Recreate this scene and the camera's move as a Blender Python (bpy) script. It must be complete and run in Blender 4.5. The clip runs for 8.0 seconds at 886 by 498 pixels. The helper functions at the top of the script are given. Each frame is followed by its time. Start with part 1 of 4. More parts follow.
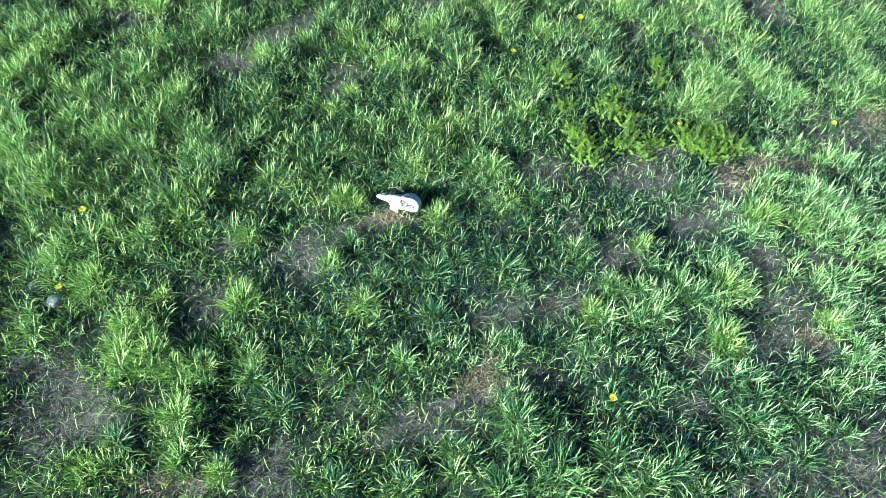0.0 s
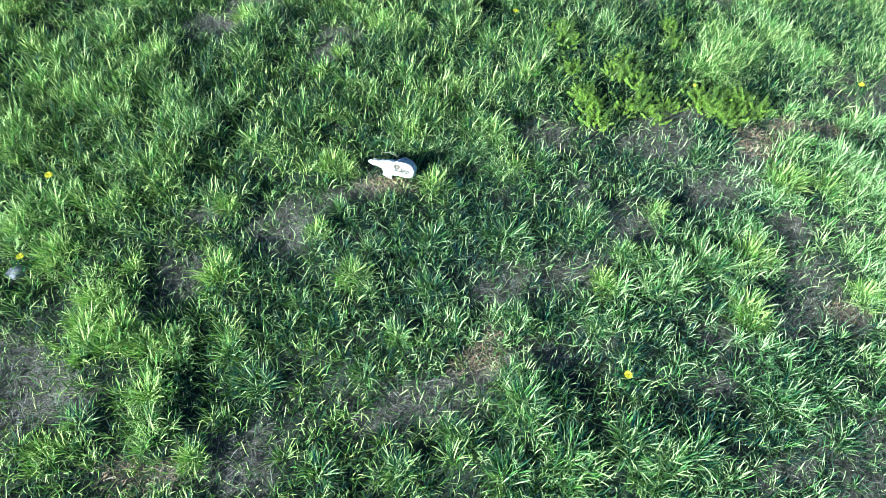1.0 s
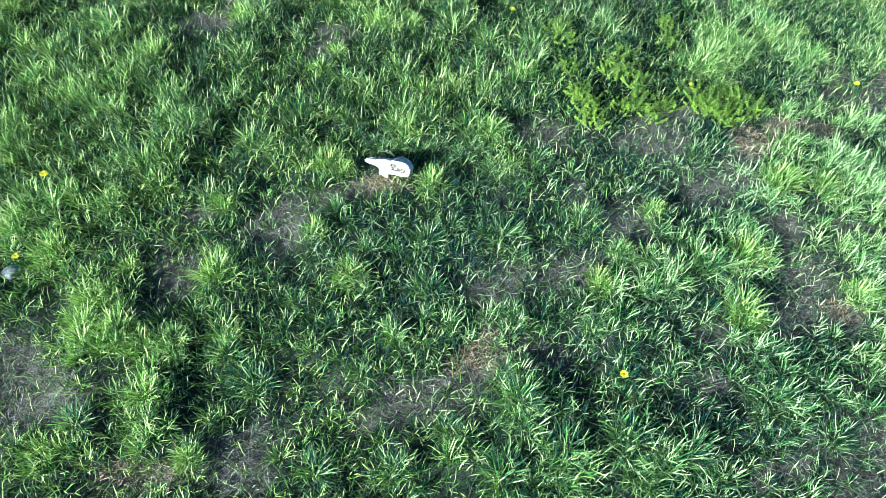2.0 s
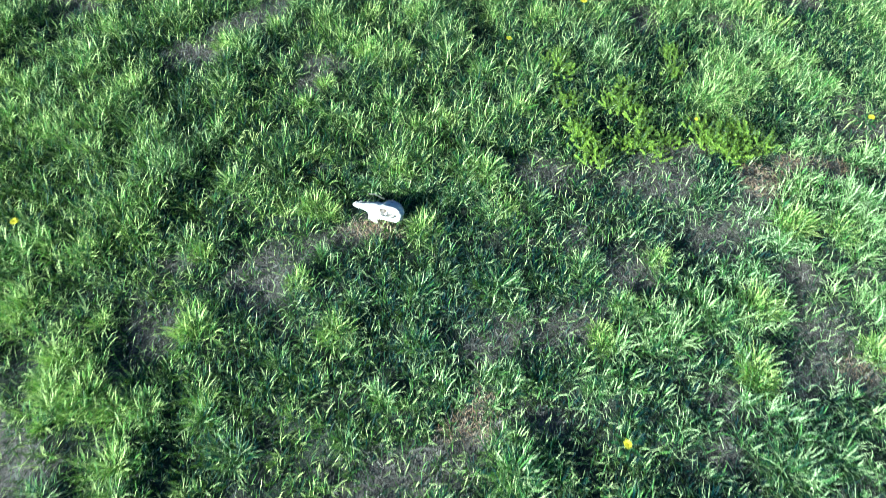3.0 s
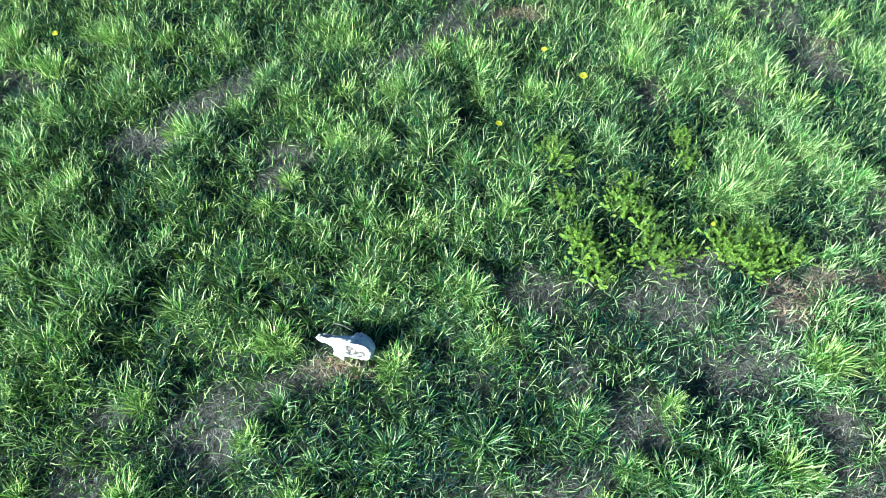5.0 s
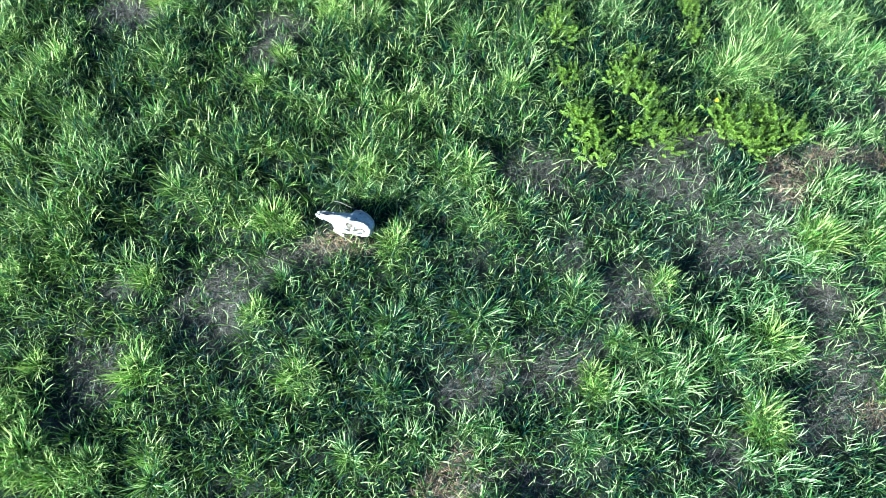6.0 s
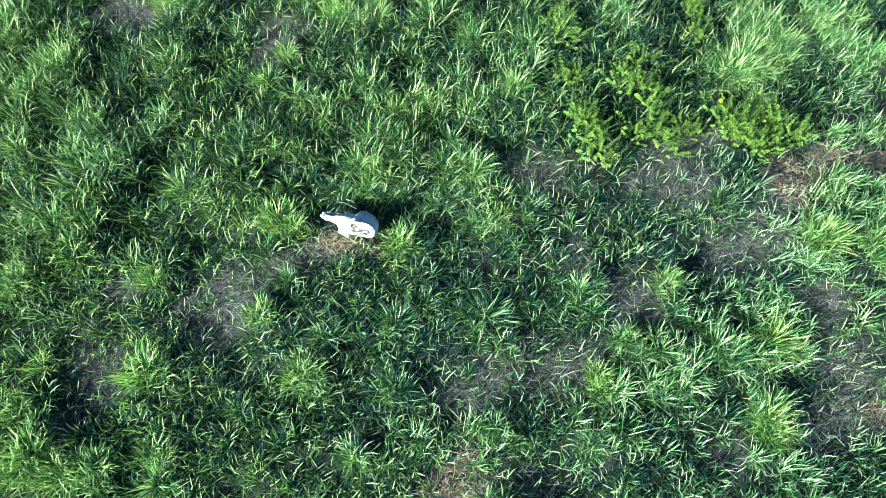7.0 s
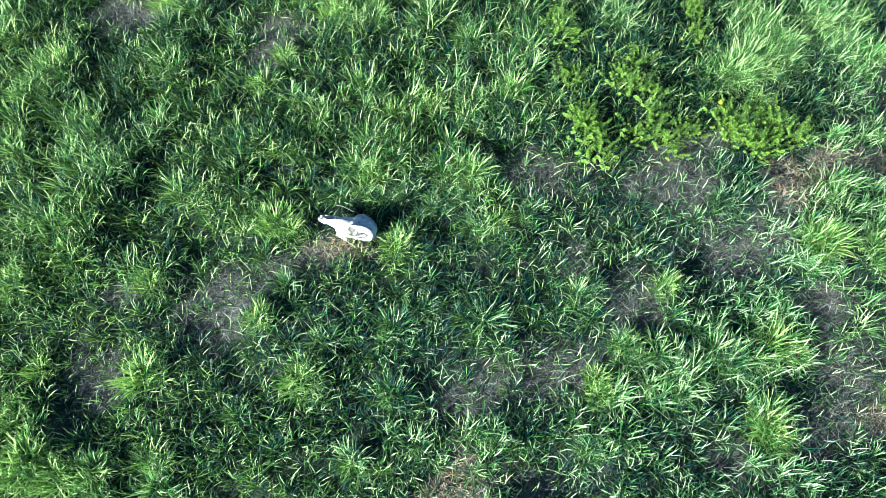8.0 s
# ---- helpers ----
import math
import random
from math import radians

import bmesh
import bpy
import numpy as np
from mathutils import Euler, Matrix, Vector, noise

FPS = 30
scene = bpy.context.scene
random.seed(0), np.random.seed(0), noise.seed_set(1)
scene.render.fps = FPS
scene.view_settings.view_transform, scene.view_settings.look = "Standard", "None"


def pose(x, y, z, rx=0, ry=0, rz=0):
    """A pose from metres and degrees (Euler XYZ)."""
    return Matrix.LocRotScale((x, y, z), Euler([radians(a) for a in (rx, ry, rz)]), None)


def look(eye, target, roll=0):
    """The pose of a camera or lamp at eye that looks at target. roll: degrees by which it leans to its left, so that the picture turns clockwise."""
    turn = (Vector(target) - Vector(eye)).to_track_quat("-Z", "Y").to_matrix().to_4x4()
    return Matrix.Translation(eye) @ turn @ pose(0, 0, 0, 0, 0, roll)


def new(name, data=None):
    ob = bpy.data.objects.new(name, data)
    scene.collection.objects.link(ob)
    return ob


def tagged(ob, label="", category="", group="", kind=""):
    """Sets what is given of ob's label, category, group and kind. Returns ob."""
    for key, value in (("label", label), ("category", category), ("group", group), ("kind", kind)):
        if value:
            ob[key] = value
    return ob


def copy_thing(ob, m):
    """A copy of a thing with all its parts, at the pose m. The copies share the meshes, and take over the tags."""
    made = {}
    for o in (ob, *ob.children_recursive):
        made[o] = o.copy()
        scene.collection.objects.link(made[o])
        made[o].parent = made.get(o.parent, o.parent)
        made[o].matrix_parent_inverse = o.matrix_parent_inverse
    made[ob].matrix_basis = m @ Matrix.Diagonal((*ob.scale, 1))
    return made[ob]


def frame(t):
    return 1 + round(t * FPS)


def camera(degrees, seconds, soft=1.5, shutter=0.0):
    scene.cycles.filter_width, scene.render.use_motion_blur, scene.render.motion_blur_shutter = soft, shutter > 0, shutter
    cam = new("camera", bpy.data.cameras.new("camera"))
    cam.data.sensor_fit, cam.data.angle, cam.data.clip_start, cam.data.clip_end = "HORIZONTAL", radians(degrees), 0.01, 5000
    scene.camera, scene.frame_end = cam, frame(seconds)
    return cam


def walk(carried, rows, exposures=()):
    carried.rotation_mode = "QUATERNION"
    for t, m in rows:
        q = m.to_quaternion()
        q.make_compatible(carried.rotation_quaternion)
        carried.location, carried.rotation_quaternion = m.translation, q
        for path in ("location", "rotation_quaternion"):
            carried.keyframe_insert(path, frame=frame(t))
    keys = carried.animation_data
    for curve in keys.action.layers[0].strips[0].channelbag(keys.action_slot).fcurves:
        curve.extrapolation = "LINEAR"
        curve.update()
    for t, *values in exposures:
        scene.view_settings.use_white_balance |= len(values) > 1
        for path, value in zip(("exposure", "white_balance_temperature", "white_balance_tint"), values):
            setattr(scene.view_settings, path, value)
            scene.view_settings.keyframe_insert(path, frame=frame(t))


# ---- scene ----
cam = camera(67.5, 8.0, 0.3, 0.5)
EXPOSURE, KELVIN, TINT = 2.01, 4450, 1.5
PATH = [
    (0, (0.105, 0.056, 3.12), (0.078, 1.203, 1.482), 1.6),
    (0.5, (0.114, 0.062, 2.952), (0.088, 1.214, 1.318), 1.6),
    (1, (0.122, 0.101, 2.779), (0.095, 1.245, 1.138), 1.5),
    (1.2, (0.117, 0.108, 2.78), (0.094, 1.247, 1.136), 1.6),
    (2.3, (0.132, 0.121, 2.794), (0.116, 1.254, 1.146), 1.9),
    (2.5, (0.15, 0.172, 2.78), (0.127, 1.31, 1.136), 1.5),
    (3, (0.161, 0.426, 2.774), (0.137, 1.562, 1.129), 1.4),
    (3.5, (0.16, 0.777, 2.783), (0.14, 1.91, 1.135), 1.5),
    (4, (0.165, 1.125, 2.786), (0.143, 2.26, 1.139), 1.4),
    (4.2, (0.17, 1.229, 2.789), (0.147, 2.361, 1.141), 1.3),
    (5.3, (0.263, 1.199, 2.717), (0.226, 2.338, 1.074), 0.5),
    (5.5, (0.248, 1.187, 2.716), (0.228, 2.198, 0.99), 1.2),
    (6, (0.244, 1.212, 2.743), (0.231, 2.03, 0.918), 1.4),
    (6.5, (0.229, 1.193, 2.747), (0.218, 2.016, 0.925), 1.4),
    (7, (0.217, 1.217, 2.75), (0.208, 2.032, 0.924), 1.6),
    (7.5, (0.23, 1.249, 2.765), (0.214, 2.049, 0.932), 1.0),
    (8, (0.232, 1.255, 2.756), (0.218, 2.057, 0.923), 1.2),
]
walk(cam, [(t, look(eye, target, roll)) for t, eye, target, roll in PATH], [(0.0, EXPOSURE, KELVIN, TINT), (8.0, EXPOSURE, KELVIN, TINT)])

# ---- sky and sun ----
SUN_AZ, SUN_EL = 221.0, 17.0     # where the sun stands: degrees from +x counter-clockwise, and above the horizon
SUN_POWER, SKY_POWER = 5.0, 0.05
to_sun = Vector((math.cos(radians(SUN_AZ)) * math.cos(radians(SUN_EL)), math.sin(radians(SUN_AZ)) * math.cos(radians(SUN_EL)), math.sin(radians(SUN_EL))))
world = bpy.data.worlds.new("sky")
scene.world = world
world.use_nodes = True
wn, wl = world.node_tree.nodes, world.node_tree.links
wn.clear()
sky = wn.new("ShaderNodeTexSky")
sky.sky_type, sky.sun_disc = "NISHITA", False
sky.sun_elevation, sky.sun_rotation = radians(SUN_EL), radians(90.0 - SUN_AZ)
sky.air_density, sky.dust_density, sky.ozone_density = 0.3, 0.1, 1.0
back = wn.new("ShaderNodeBackground")
back.inputs["Strength"].default_value = SKY_POWER
wout = wn.new("ShaderNodeOutputWorld")
wl.new(sky.outputs["Color"], back.inputs["Color"])
wl.new(back.outputs["Background"], wout.inputs["Surface"])
sun = new("sun", bpy.data.lights.new("sun", "SUN"))
sun.data.energy, sun.data.angle, sun.data.color = SUN_POWER, radians(0.6), (1.0, 0.90, 0.72)
sun.matrix_world = look(to_sun * 50, (0, 0, 0))


# ---- materials ----
def material(name):
    m = bpy.data.materials.new(name)
    m.use_nodes = True
    m.node_tree.nodes.clear()
    return m, m.node_tree.nodes, m.node_tree.links


def ramp(nodes, stops, kind="LINEAR"):
    r = nodes.new("ShaderNodeValToRGB")
    r.color_ramp.interpolation = kind
    el = r.color_ramp.elements
    while len(el) < len(stops):
        el.new(0.5)
    for e, (p, c) in zip(el, stops):
        e.position, e.color = p, (*c, 1.0)
    return r


def mix_colour(nodes, links, fac, a, b, blend="MIX"):
    n = nodes.new("ShaderNodeMix")
    n.data_type, n.blend_type = "RGBA", blend
    for sock, v in ((n.inputs[0], fac), (n.inputs[6], a), (n.inputs[7], b)):
        if isinstance(v, (int, float)):
            sock.default_value = v
        elif isinstance(v, tuple):
            sock.default_value = (*v, 1.0)
        else:
            links.new(v, sock)
    return n.outputs[2]


def noise_tex(nodes, links, scale, detail=4.0, rough=0.6, coords=None):
    n = nodes.new("ShaderNodeTexNoise")
    n.inputs["Scale"].default_value, n.inputs["Detail"].default_value, n.inputs["Roughness"].default_value = scale, detail, rough
    if coords is None:
        coords = nodes.new("ShaderNodeTexCoord").outputs["Object"]
    links.new(coords, n.inputs["Vector"])
    return n.outputs["Fac"]


def leaf_material(name, dark, light, tipped, through_light, rough=0.42, share=0.4, attrs=True, gloss=0.5, pale=None):
    """Grass or leaf: a diffuse face with some sheen, and light that comes through the blade."""
    m, n, l = material(name)
    geo = n.new("ShaderNodeNewGeometry")
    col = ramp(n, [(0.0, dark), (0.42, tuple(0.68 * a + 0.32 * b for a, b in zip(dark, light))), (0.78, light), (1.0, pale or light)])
    if attrs:
        tone = n.new("ShaderNodeAttribute")
        tone.attribute_name = "tone"
        mixv = n.new("ShaderNodeMath")
        mixv.operation = "MULTIPLY_ADD"
        few = n.new("ShaderNodeMath")
        few.operation = "POWER"
        l.new(geo.outputs["Random Per Island"], few.inputs[0])
        few.inputs[1].default_value = 2.6
        l.new(few.outputs[0], mixv.inputs[0])
        mixv.inputs[1].default_value = 2.15
        l.new(tone.outputs["Fac"], mixv.inputs[2])
        l.new(mixv.outputs[0], col.inputs["Fac"])
        along = n.new("ShaderNodeAttribute")
        along.attribute_name = "along"
        tip = ramp(n, [(0.0, (0.28, 0.28, 0.28)), (0.25, (0, 0, 0)), (0.78, (0, 0, 0)), (1.0, (0.55, 0.55, 0.55))])
        l.new(along.outputs["Fac"], tip.inputs["Fac"])
        base = mix_colour(n, l, tip.outputs["Color"], col.outputs["Color"], tipped)
        cool = n.new("ShaderNodeAttribute")
        cool.attribute_name = "cool"
        base = mix_colour(n, l, cool.outputs["Fac"], base, mix_colour(n, l, 1.0, base, (0.92, 0.97, 1.85), "MULTIPLY"))
    else:
        l.new(geo.outputs["Random Per Island"], col.inputs["Fac"])
        base = col.outputs["Color"]
    patch = noise_tex(n, l, 60.0, 3.0)
    base = mix_colour(n, l, 0.35, base, mix_colour(n, l, patch, (0.6, 0.6, 0.6), (1.35, 1.35, 1.3)), "MULTIPLY")
    p = n.new("ShaderNodeBsdfPrincipled")
    l.new(base, p.inputs["Base Color"])
    p.inputs["Roughness"].default_value = rough
    p.inputs["Specular IOR Level"].default_value = gloss
    t = n.new("ShaderNodeBsdfTranslucent")
    l.new(mix_colour(n, l, 0.5, base, through_light), t.inputs["Color"])
    mx = n.new("ShaderNodeMixShader")
    mx.inputs[0].default_value = share
    out = n.new("ShaderNodeOutputMaterial")
    l.new(p.outputs[0], mx.inputs[1])
    l.new(t.outputs[0], mx.inputs[2])
    l.new(mx.outputs[0], out.inputs["Surface"])
    return m


def plain_material(name, stops, scale, rough, bump=0.3, bump_scale=200.0, fine=None, spec=0.3, bump_dist=0.004):
    """Opaque surface: colour by coarse noise, broken up by a fine one, with relief."""
    m, n, l = material(name)
    col = ramp(n, stops)
    l.new(noise_tex(n, l, scale, 5.0), col.inputs["Fac"])
    base = col.outputs["Color"]
    if fine:
        base = mix_colour(n, l, 0.6, base, mix_colour(n, l, noise_tex(n, l, fine, 3.0), (0.5, 0.5, 0.5), (1.5, 1.5, 1.5)), "MULTIPLY")
    p = n.new("ShaderNodeBsdfPrincipled")
    l.new(base, p.inputs["Base Color"])
    p.inputs["Roughness"].default_value = rough
    p.inputs["Specular IOR Level"].default_value = spec
    b = n.new("ShaderNodeBump")
    b.inputs["Strength"].default_value, b.inputs["Distance"].default_value = bump, bump_dist
    l.new(noise_tex(n, l, bump_scale, 5.0), b.inputs["Height"])
    l.new(b.outputs["Normal"], p.inputs["Normal"])
    out = n.new("ShaderNodeOutputMaterial")
    l.new(p.outputs[0], out.inputs["Surface"])
    return m


def straw_material(name, stops):
    m, n, l = material(name)
    geo = n.new("ShaderNodeNewGeometry")
    col = ramp(n, stops)
    l.new(geo.outputs["Random Per Island"], col.inputs["Fac"])
    base = mix_colour(n, l, 0.5, col.outputs["Color"], mix_colour(n, l, noise_tex(n, l, 90.0), (0.6, 0.6, 0.6), (1.3, 1.3, 1.3)), "MULTIPLY")
    p = n.new("ShaderNodeBsdfPrincipled")
    l.new(base, p.inputs["Base Color"])
    p.inputs["Roughness"].default_value = 0.6
    out = n.new("ShaderNodeOutputMaterial")
    l.new(p.outputs[0], out.inputs["Surface"])
    return m


def ground_material():
    m, n, l = material("soil_and_sward")
    soil = ramp(n, [(0.25, (0.055, 0.048, 0.036)), (0.5, (0.118, 0.102, 0.076)), (0.75, (0.195, 0.172, 0.128))])
    l.new(noise_tex(n, l, 9.0, 6.0, 0.7), soil.inputs["Fac"])
    grain = mix_colour(n, l, noise_tex(n, l, 240.0, 4.0, 0.7), (0.45, 0.45, 0.45), (1.55, 1.5, 1.45))
    base = mix_colour(n, l, 0.8, soil.outputs["Color"], grain, "MULTIPLY")
    # near-black green under the grass: shade between the blades put into the colour
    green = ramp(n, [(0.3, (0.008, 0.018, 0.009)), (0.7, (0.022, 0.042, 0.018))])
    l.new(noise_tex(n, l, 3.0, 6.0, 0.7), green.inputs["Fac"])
    sward_shade = n.new("ShaderNodeAttribute")
    sward_shade.attribute_name = "sward_shade"
    base = mix_colour(n, l, sward_shade.outputs["Fac"], base, mix_colour(n, l, 0.6, green.outputs["Color"], grain, "MULTIPLY"))
    turf = ramp(n, [(0.3, (0.012, 0.028, 0.010)), (0.55, (0.030, 0.058, 0.018)), (0.75, (0.060, 0.095, 0.030))])
    l.new(noise_tex(n, l, 14.0, 8.0, 0.75), turf.inputs["Fac"])
    canopy = n.new("ShaderNodeAttribute")
    canopy.attribute_name = "canopy"
    base = mix_colour(n, l, canopy.outputs["Fac"], base, mix_colour(n, l, 0.6, turf.outputs["Color"], grain, "MULTIPLY"))
    p = n.new("ShaderNodeBsdfPrincipled")
    l.new(base, p.inputs["Base Color"])
    p.inputs["Roughness"].default_value = 0.92
    p.inputs["Specular IOR Level"].default_value = 0.2
    b = n.new("ShaderNodeBump")
    b.inputs["Strength"].default_value, b.inputs["Distance"].default_value = 0.9, 0.012
    l.new(noise_tex(n, l, 70.0, 6.0, 0.7), b.inputs["Height"])
    l.new(b.outputs["Normal"], p.inputs["Normal"])
    out = n.new("ShaderNodeOutputMaterial")
    l.new(p.outputs[0], out.inputs["Surface"])
    return m


# the ramp puts the tint of shaded and sunlit blades into the colour
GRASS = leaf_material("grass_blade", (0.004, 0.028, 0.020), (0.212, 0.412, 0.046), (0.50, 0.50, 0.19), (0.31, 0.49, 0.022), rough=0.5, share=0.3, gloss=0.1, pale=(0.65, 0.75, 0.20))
WEED = leaf_material("weed_leaf", (0.10, 0.20, 0.02), (0.46, 0.60, 0.055), (0.3, 0.3, 0.1), (0.42, 0.58, 0.04), rough=0.5, share=0.4, attrs=False)
ROSETTE = leaf_material("dandelion_leaf", (0.03, 0.09, 0.02), (0.08, 0.17, 0.03), (0.3, 0.3, 0.1), (0.12, 0.28, 0.03), share=0.25, attrs=False)
STEM = leaf_material("stem", (0.08, 0.13, 0.03), (0.14, 0.19, 0.06), (0.3, 0.3, 0.1), (0.1, 0.2, 0.03), share=0.15, attrs=False)
PETAL = leaf_material("dandelion_petal", (0.82, 0.74, 0.015), (0.90, 0.84, 0.03), (0.8, 0.7, 0.02), (0.8, 0.7, 0.02), rough=0.6, share=0.25, attrs=False, gloss=0.2)
LITTER = straw_material("grey_litter", [(0.0, (0.09, 0.083, 0.056)), (0.55, (0.175, 0.160, 0.110)), (0.9, (0.30, 0.276, 0.195)), (1.0, (0.44, 0.405, 0.29))])
STRAW = straw_material("brown_straw", [(0.0, (0.20, 0.115, 0.055)), (0.45, (0.42, 0.25, 0.11)), (0.8, (0.60, 0.45, 0.25)), (1.0, (0.72, 0.60, 0.38))])
GROUND = ground_material()
BONE = plain_material("weathered_bone", [(0.3, (0.56, 0.49, 0.37)), (0.5, (0.70, 0.635, 0.50)), (0.7, (0.79, 0.725, 0.59))], 28.0, 0.62, 0.35, 260.0, fine=150.0, bump_dist=0.0015)
DARK_BONE = plain_material("dark_bone", [(0.3, (0.10, 0.08, 0.055)), (0.7, (0.22, 0.185, 0.14))], 60.0, 0.8, 0.4, 300.0, bump_dist=0.002)
TOOTH = plain_material("tooth_enamel", [(0.3, (0.50, 0.42, 0.30)), (0.7, (0.74, 0.69, 0.58))], 90.0, 0.35, 0.2, 300.0, bump_dist=0.001)
STONE = plain_material("field_stone", [(0.3, (0.20, 0.19, 0.18)), (0.6, (0.34, 0.33, 0.31)), (0.8, (0.44, 0.43, 0.40))], 25.0, 0.85, 0.6, 120.0, fine=300.0)


# ---- small builders ----
def mesh_of(name, bm, mat, smooth=True):
    me = bpy.data.meshes.new(name)
    bm.to_mesh(me)
    bm.free()
    me.materials.append(mat)
    if smooth:
        me.shade_smooth()
    return me


def part(name, bm, mat, parent, label="", smooth=True):
    ob = new(name, bm if isinstance(bm, bpy.types.Mesh) else mesh_of(name, bm, mat, smooth))
    ob.parent = parent
    return tagged(ob, label)


def tube(bm, points, radii, sides=6):
    """A tapered tube along points, added to bm."""
    pts = [Vector(p) for p in points]
    rings = []
    for i, p in enumerate(pts):
        d = (pts[min(i + 1, len(pts) - 1)] - pts[max(i - 1, 0)]).normalized()
        a = d.cross(Vector((0, 0, 1)) if abs(d.z) < 0.9 else Vector((1, 0, 0))).normalized()
        b = d.cross(a)
        rings.append([bm.verts.new(p + radii[i] * (math.cos(k * math.tau / sides) * a + math.sin(k * math.tau / sides) * b)) for k in range(sides)])
    for r, s in zip(rings, rings[1:]):
        for k in range(sides):
            bm.faces.new((r[k], r[(k + 1) % sides], s[(k + 1) % sides], s[k]))
    bm.faces.new(list(reversed(rings[0])))
    bm.faces.new(rings[-1])


def lattice(seed, size=64):
    return np.random.default_rng(seed).random((size, size))


def smooth_noise(x, y, cell, seed):
    """Smooth random values from 0 to 1 over the plan, with features as wide as cell."""
    g = lattice(seed)
    u, v = np.asarray(x) / cell + 500.0, np.asarray(y) / cell + 500.0
    i, j = np.floor(u).astype(int), np.floor(v).astype(int)
    fu, fv = u - i, v - j
    fu, fv = fu * fu * (3 - 2 * fu), fv * fv * (3 - 2 * fv)
    i0, j0, i1, j1 = i % 64, j % 64, (i + 1) % 64, (j + 1) % 64
    return (g[i0, j0] * (1 - fu) + g[i1, j0] * fu) * (1 - fv) + (g[i0, j1] * (1 - fu) + g[i1, j1] * fu) * fv


# ---- the plan of the meadow: worn spots, dead grass, bare soil ----
SPOTS = []


def bare(x, y, rx, ry, turn, strength=0.84):
    SPOTS.append((x, y, rx, ry, radians(turn), strength, "bare"))


def straw(x, y, rx, ry, turn, strength=0.93):
    SPOTS.append((x, y, rx, ry, radians(turn), strength, "straw"))


def soil(x, y, rx, ry, turn, strength=0.97):
    SPOTS.append((x, y, rx, ry, radians(turn), strength, "soil"))


straw(-0.19, 2.44, 0.08, 0.03, -12, 0.7)
bare(-0.75, 2.13, 0.18, 0.13, 36, 0.8)
bare(-1.20, 2.18, 0.13, 0.05, 25)
bare(-1.23, 1.81, 0.09, 0.15, 2)
bare(-1.33, 1.56, 0.06, 0.07, 2)
bare(0.68, 2.86, 0.20, 0.14, 2)
bare(1.29, 2.87, 0.22, 0.15, -9)
bare(2.14, 3.00, 0.15, 0.07, 3)
bare(1.04, 2.25, 0.10, 0.14, 2)
bare(0.56, 1.87, 0.30, 0.12, 17)
bare(0.56, 1.46, 0.13, 0.06, 2)
bare(0.82, 2.41, 0.06, 0.11, 2)
bare(1.97, 1.94, 0.08, 0.14, 2)
bare(1.76, 1.73, 0.12, 0.11, 2)
bare(-0.69, 3.66, 0.12, 0.11, 3)
bare(-0.75, 3.45, 0.10, 0.08, 3)
bare(2.23, 3.22, 0.10, 0.07, 3, 0.4)
straw(2.10, 2.98, 0.13, 0.07, 8, 0.8)
bare(1.49, 2.46, 0.10, 0.17, 2, 0.60)
bare(1.70, 2.61, 0.13, 0.12, 3, 0.60)
bare(0.02, 1.22, 0.27, 0.11, 8)
bare(0.51, 1.41, 0.22, 0.05, 14)
bare(-0.69, 0.89, 0.13, 0.08, 3)
bare(-1.65, 1.15, 0.16, 0.10, 3)
bare(-1.80, 1.30, 0.10, 0.09, 3)
bare(1.56, 0.96, 0.14, 0.07, 3)
bare(2.09, 1.73, 0.08, 0.05, 3)
bare(-1.23, 4.13, 0.33, 0.07, 48)
bare(-1.51, 3.80, 0.16, 0.07, 18)
bare(1.36, 4.27, 0.10, 0.10, 4)
bare(2.44, 4.65, 0.15, 0.15, 4)
bare(-2.42, 4.21, 0.14, 0.08, 3)
bare(2.29, 5.08, 0.17, 0.13, 3)
bare(-0.09, 4.58, 0.16, 0.06, 33)
bare(-0.42, 2.37, 0.18, 0.06, 25)
straw(-0.28, 2.45, 0.10, 0.045, 10, 0.9)
straw(1.82, 2.86, 0.11, 0.10, -35)
straw(0.30, 1.46, 0.09, 0.06, 60, 0.6)
straw(2.01, 1.78, 0.07, 0.04, 2, 0.5)
straw(0.20, 1.40, 0.08, 0.04, 20, 0.5)
straw(-1.10, 0.84, 0.16, 0.06, 3, 0.5)
straw(0.65, 5.04, 0.15, 0.06, 3)
soil(1.48, 3.07, 0.13, 0.09, 3)
soil(1.85, 2.25, 0.11, 0.08, 3)
soil(-1.48, 3.75, 0.15, 0.09, 3)
soil(1.33, 1.34, 0.06, 0.07, 3)
soil(2.27, 2.26, 0.12, 0.05, -10)
soil(0.26, 4.92, 0.23, 0.15, 11)
bare(-2.01, 1.37, 0.19, 0.09, 0, 0.8)
bare(-1.74, 1.17, 0.27, 0.15, 0, 0.85)
bare(-1.52, 1.13, 0.11, 0.11, 0, 0.7)
bare(-0.74, 0.93, 0.13, 0.12, 0, 0.8)
bare(1.99, 1.03, 0.24, 0.17, 0, 0.85)
bare(2.18, 1.18, 0.10, 0.16, 0, 0.7)
straw(2.04, 1.75, 0.10, 0.04, 0, 0.4)
bare(1.97, 1.76, 0.15, 0.09, 0, 0.6)
bare(1.90, 1.89, 0.09, 0.16, 0, 0.6)
bare(1.38, 1.60, 0.08, 0.08, 0, 0.6)
straw(0.32, 1.42, 0.11, 0.05, 0, 0.7)
straw(1.91, 2.82, 0.08, 0.11, 0, 0.6)
straw(2.15, 2.96, 0.13, 0.07, 0, 0.5)
bare(2.57, 3.28, 0.24, 0.12, 0, 0.9)
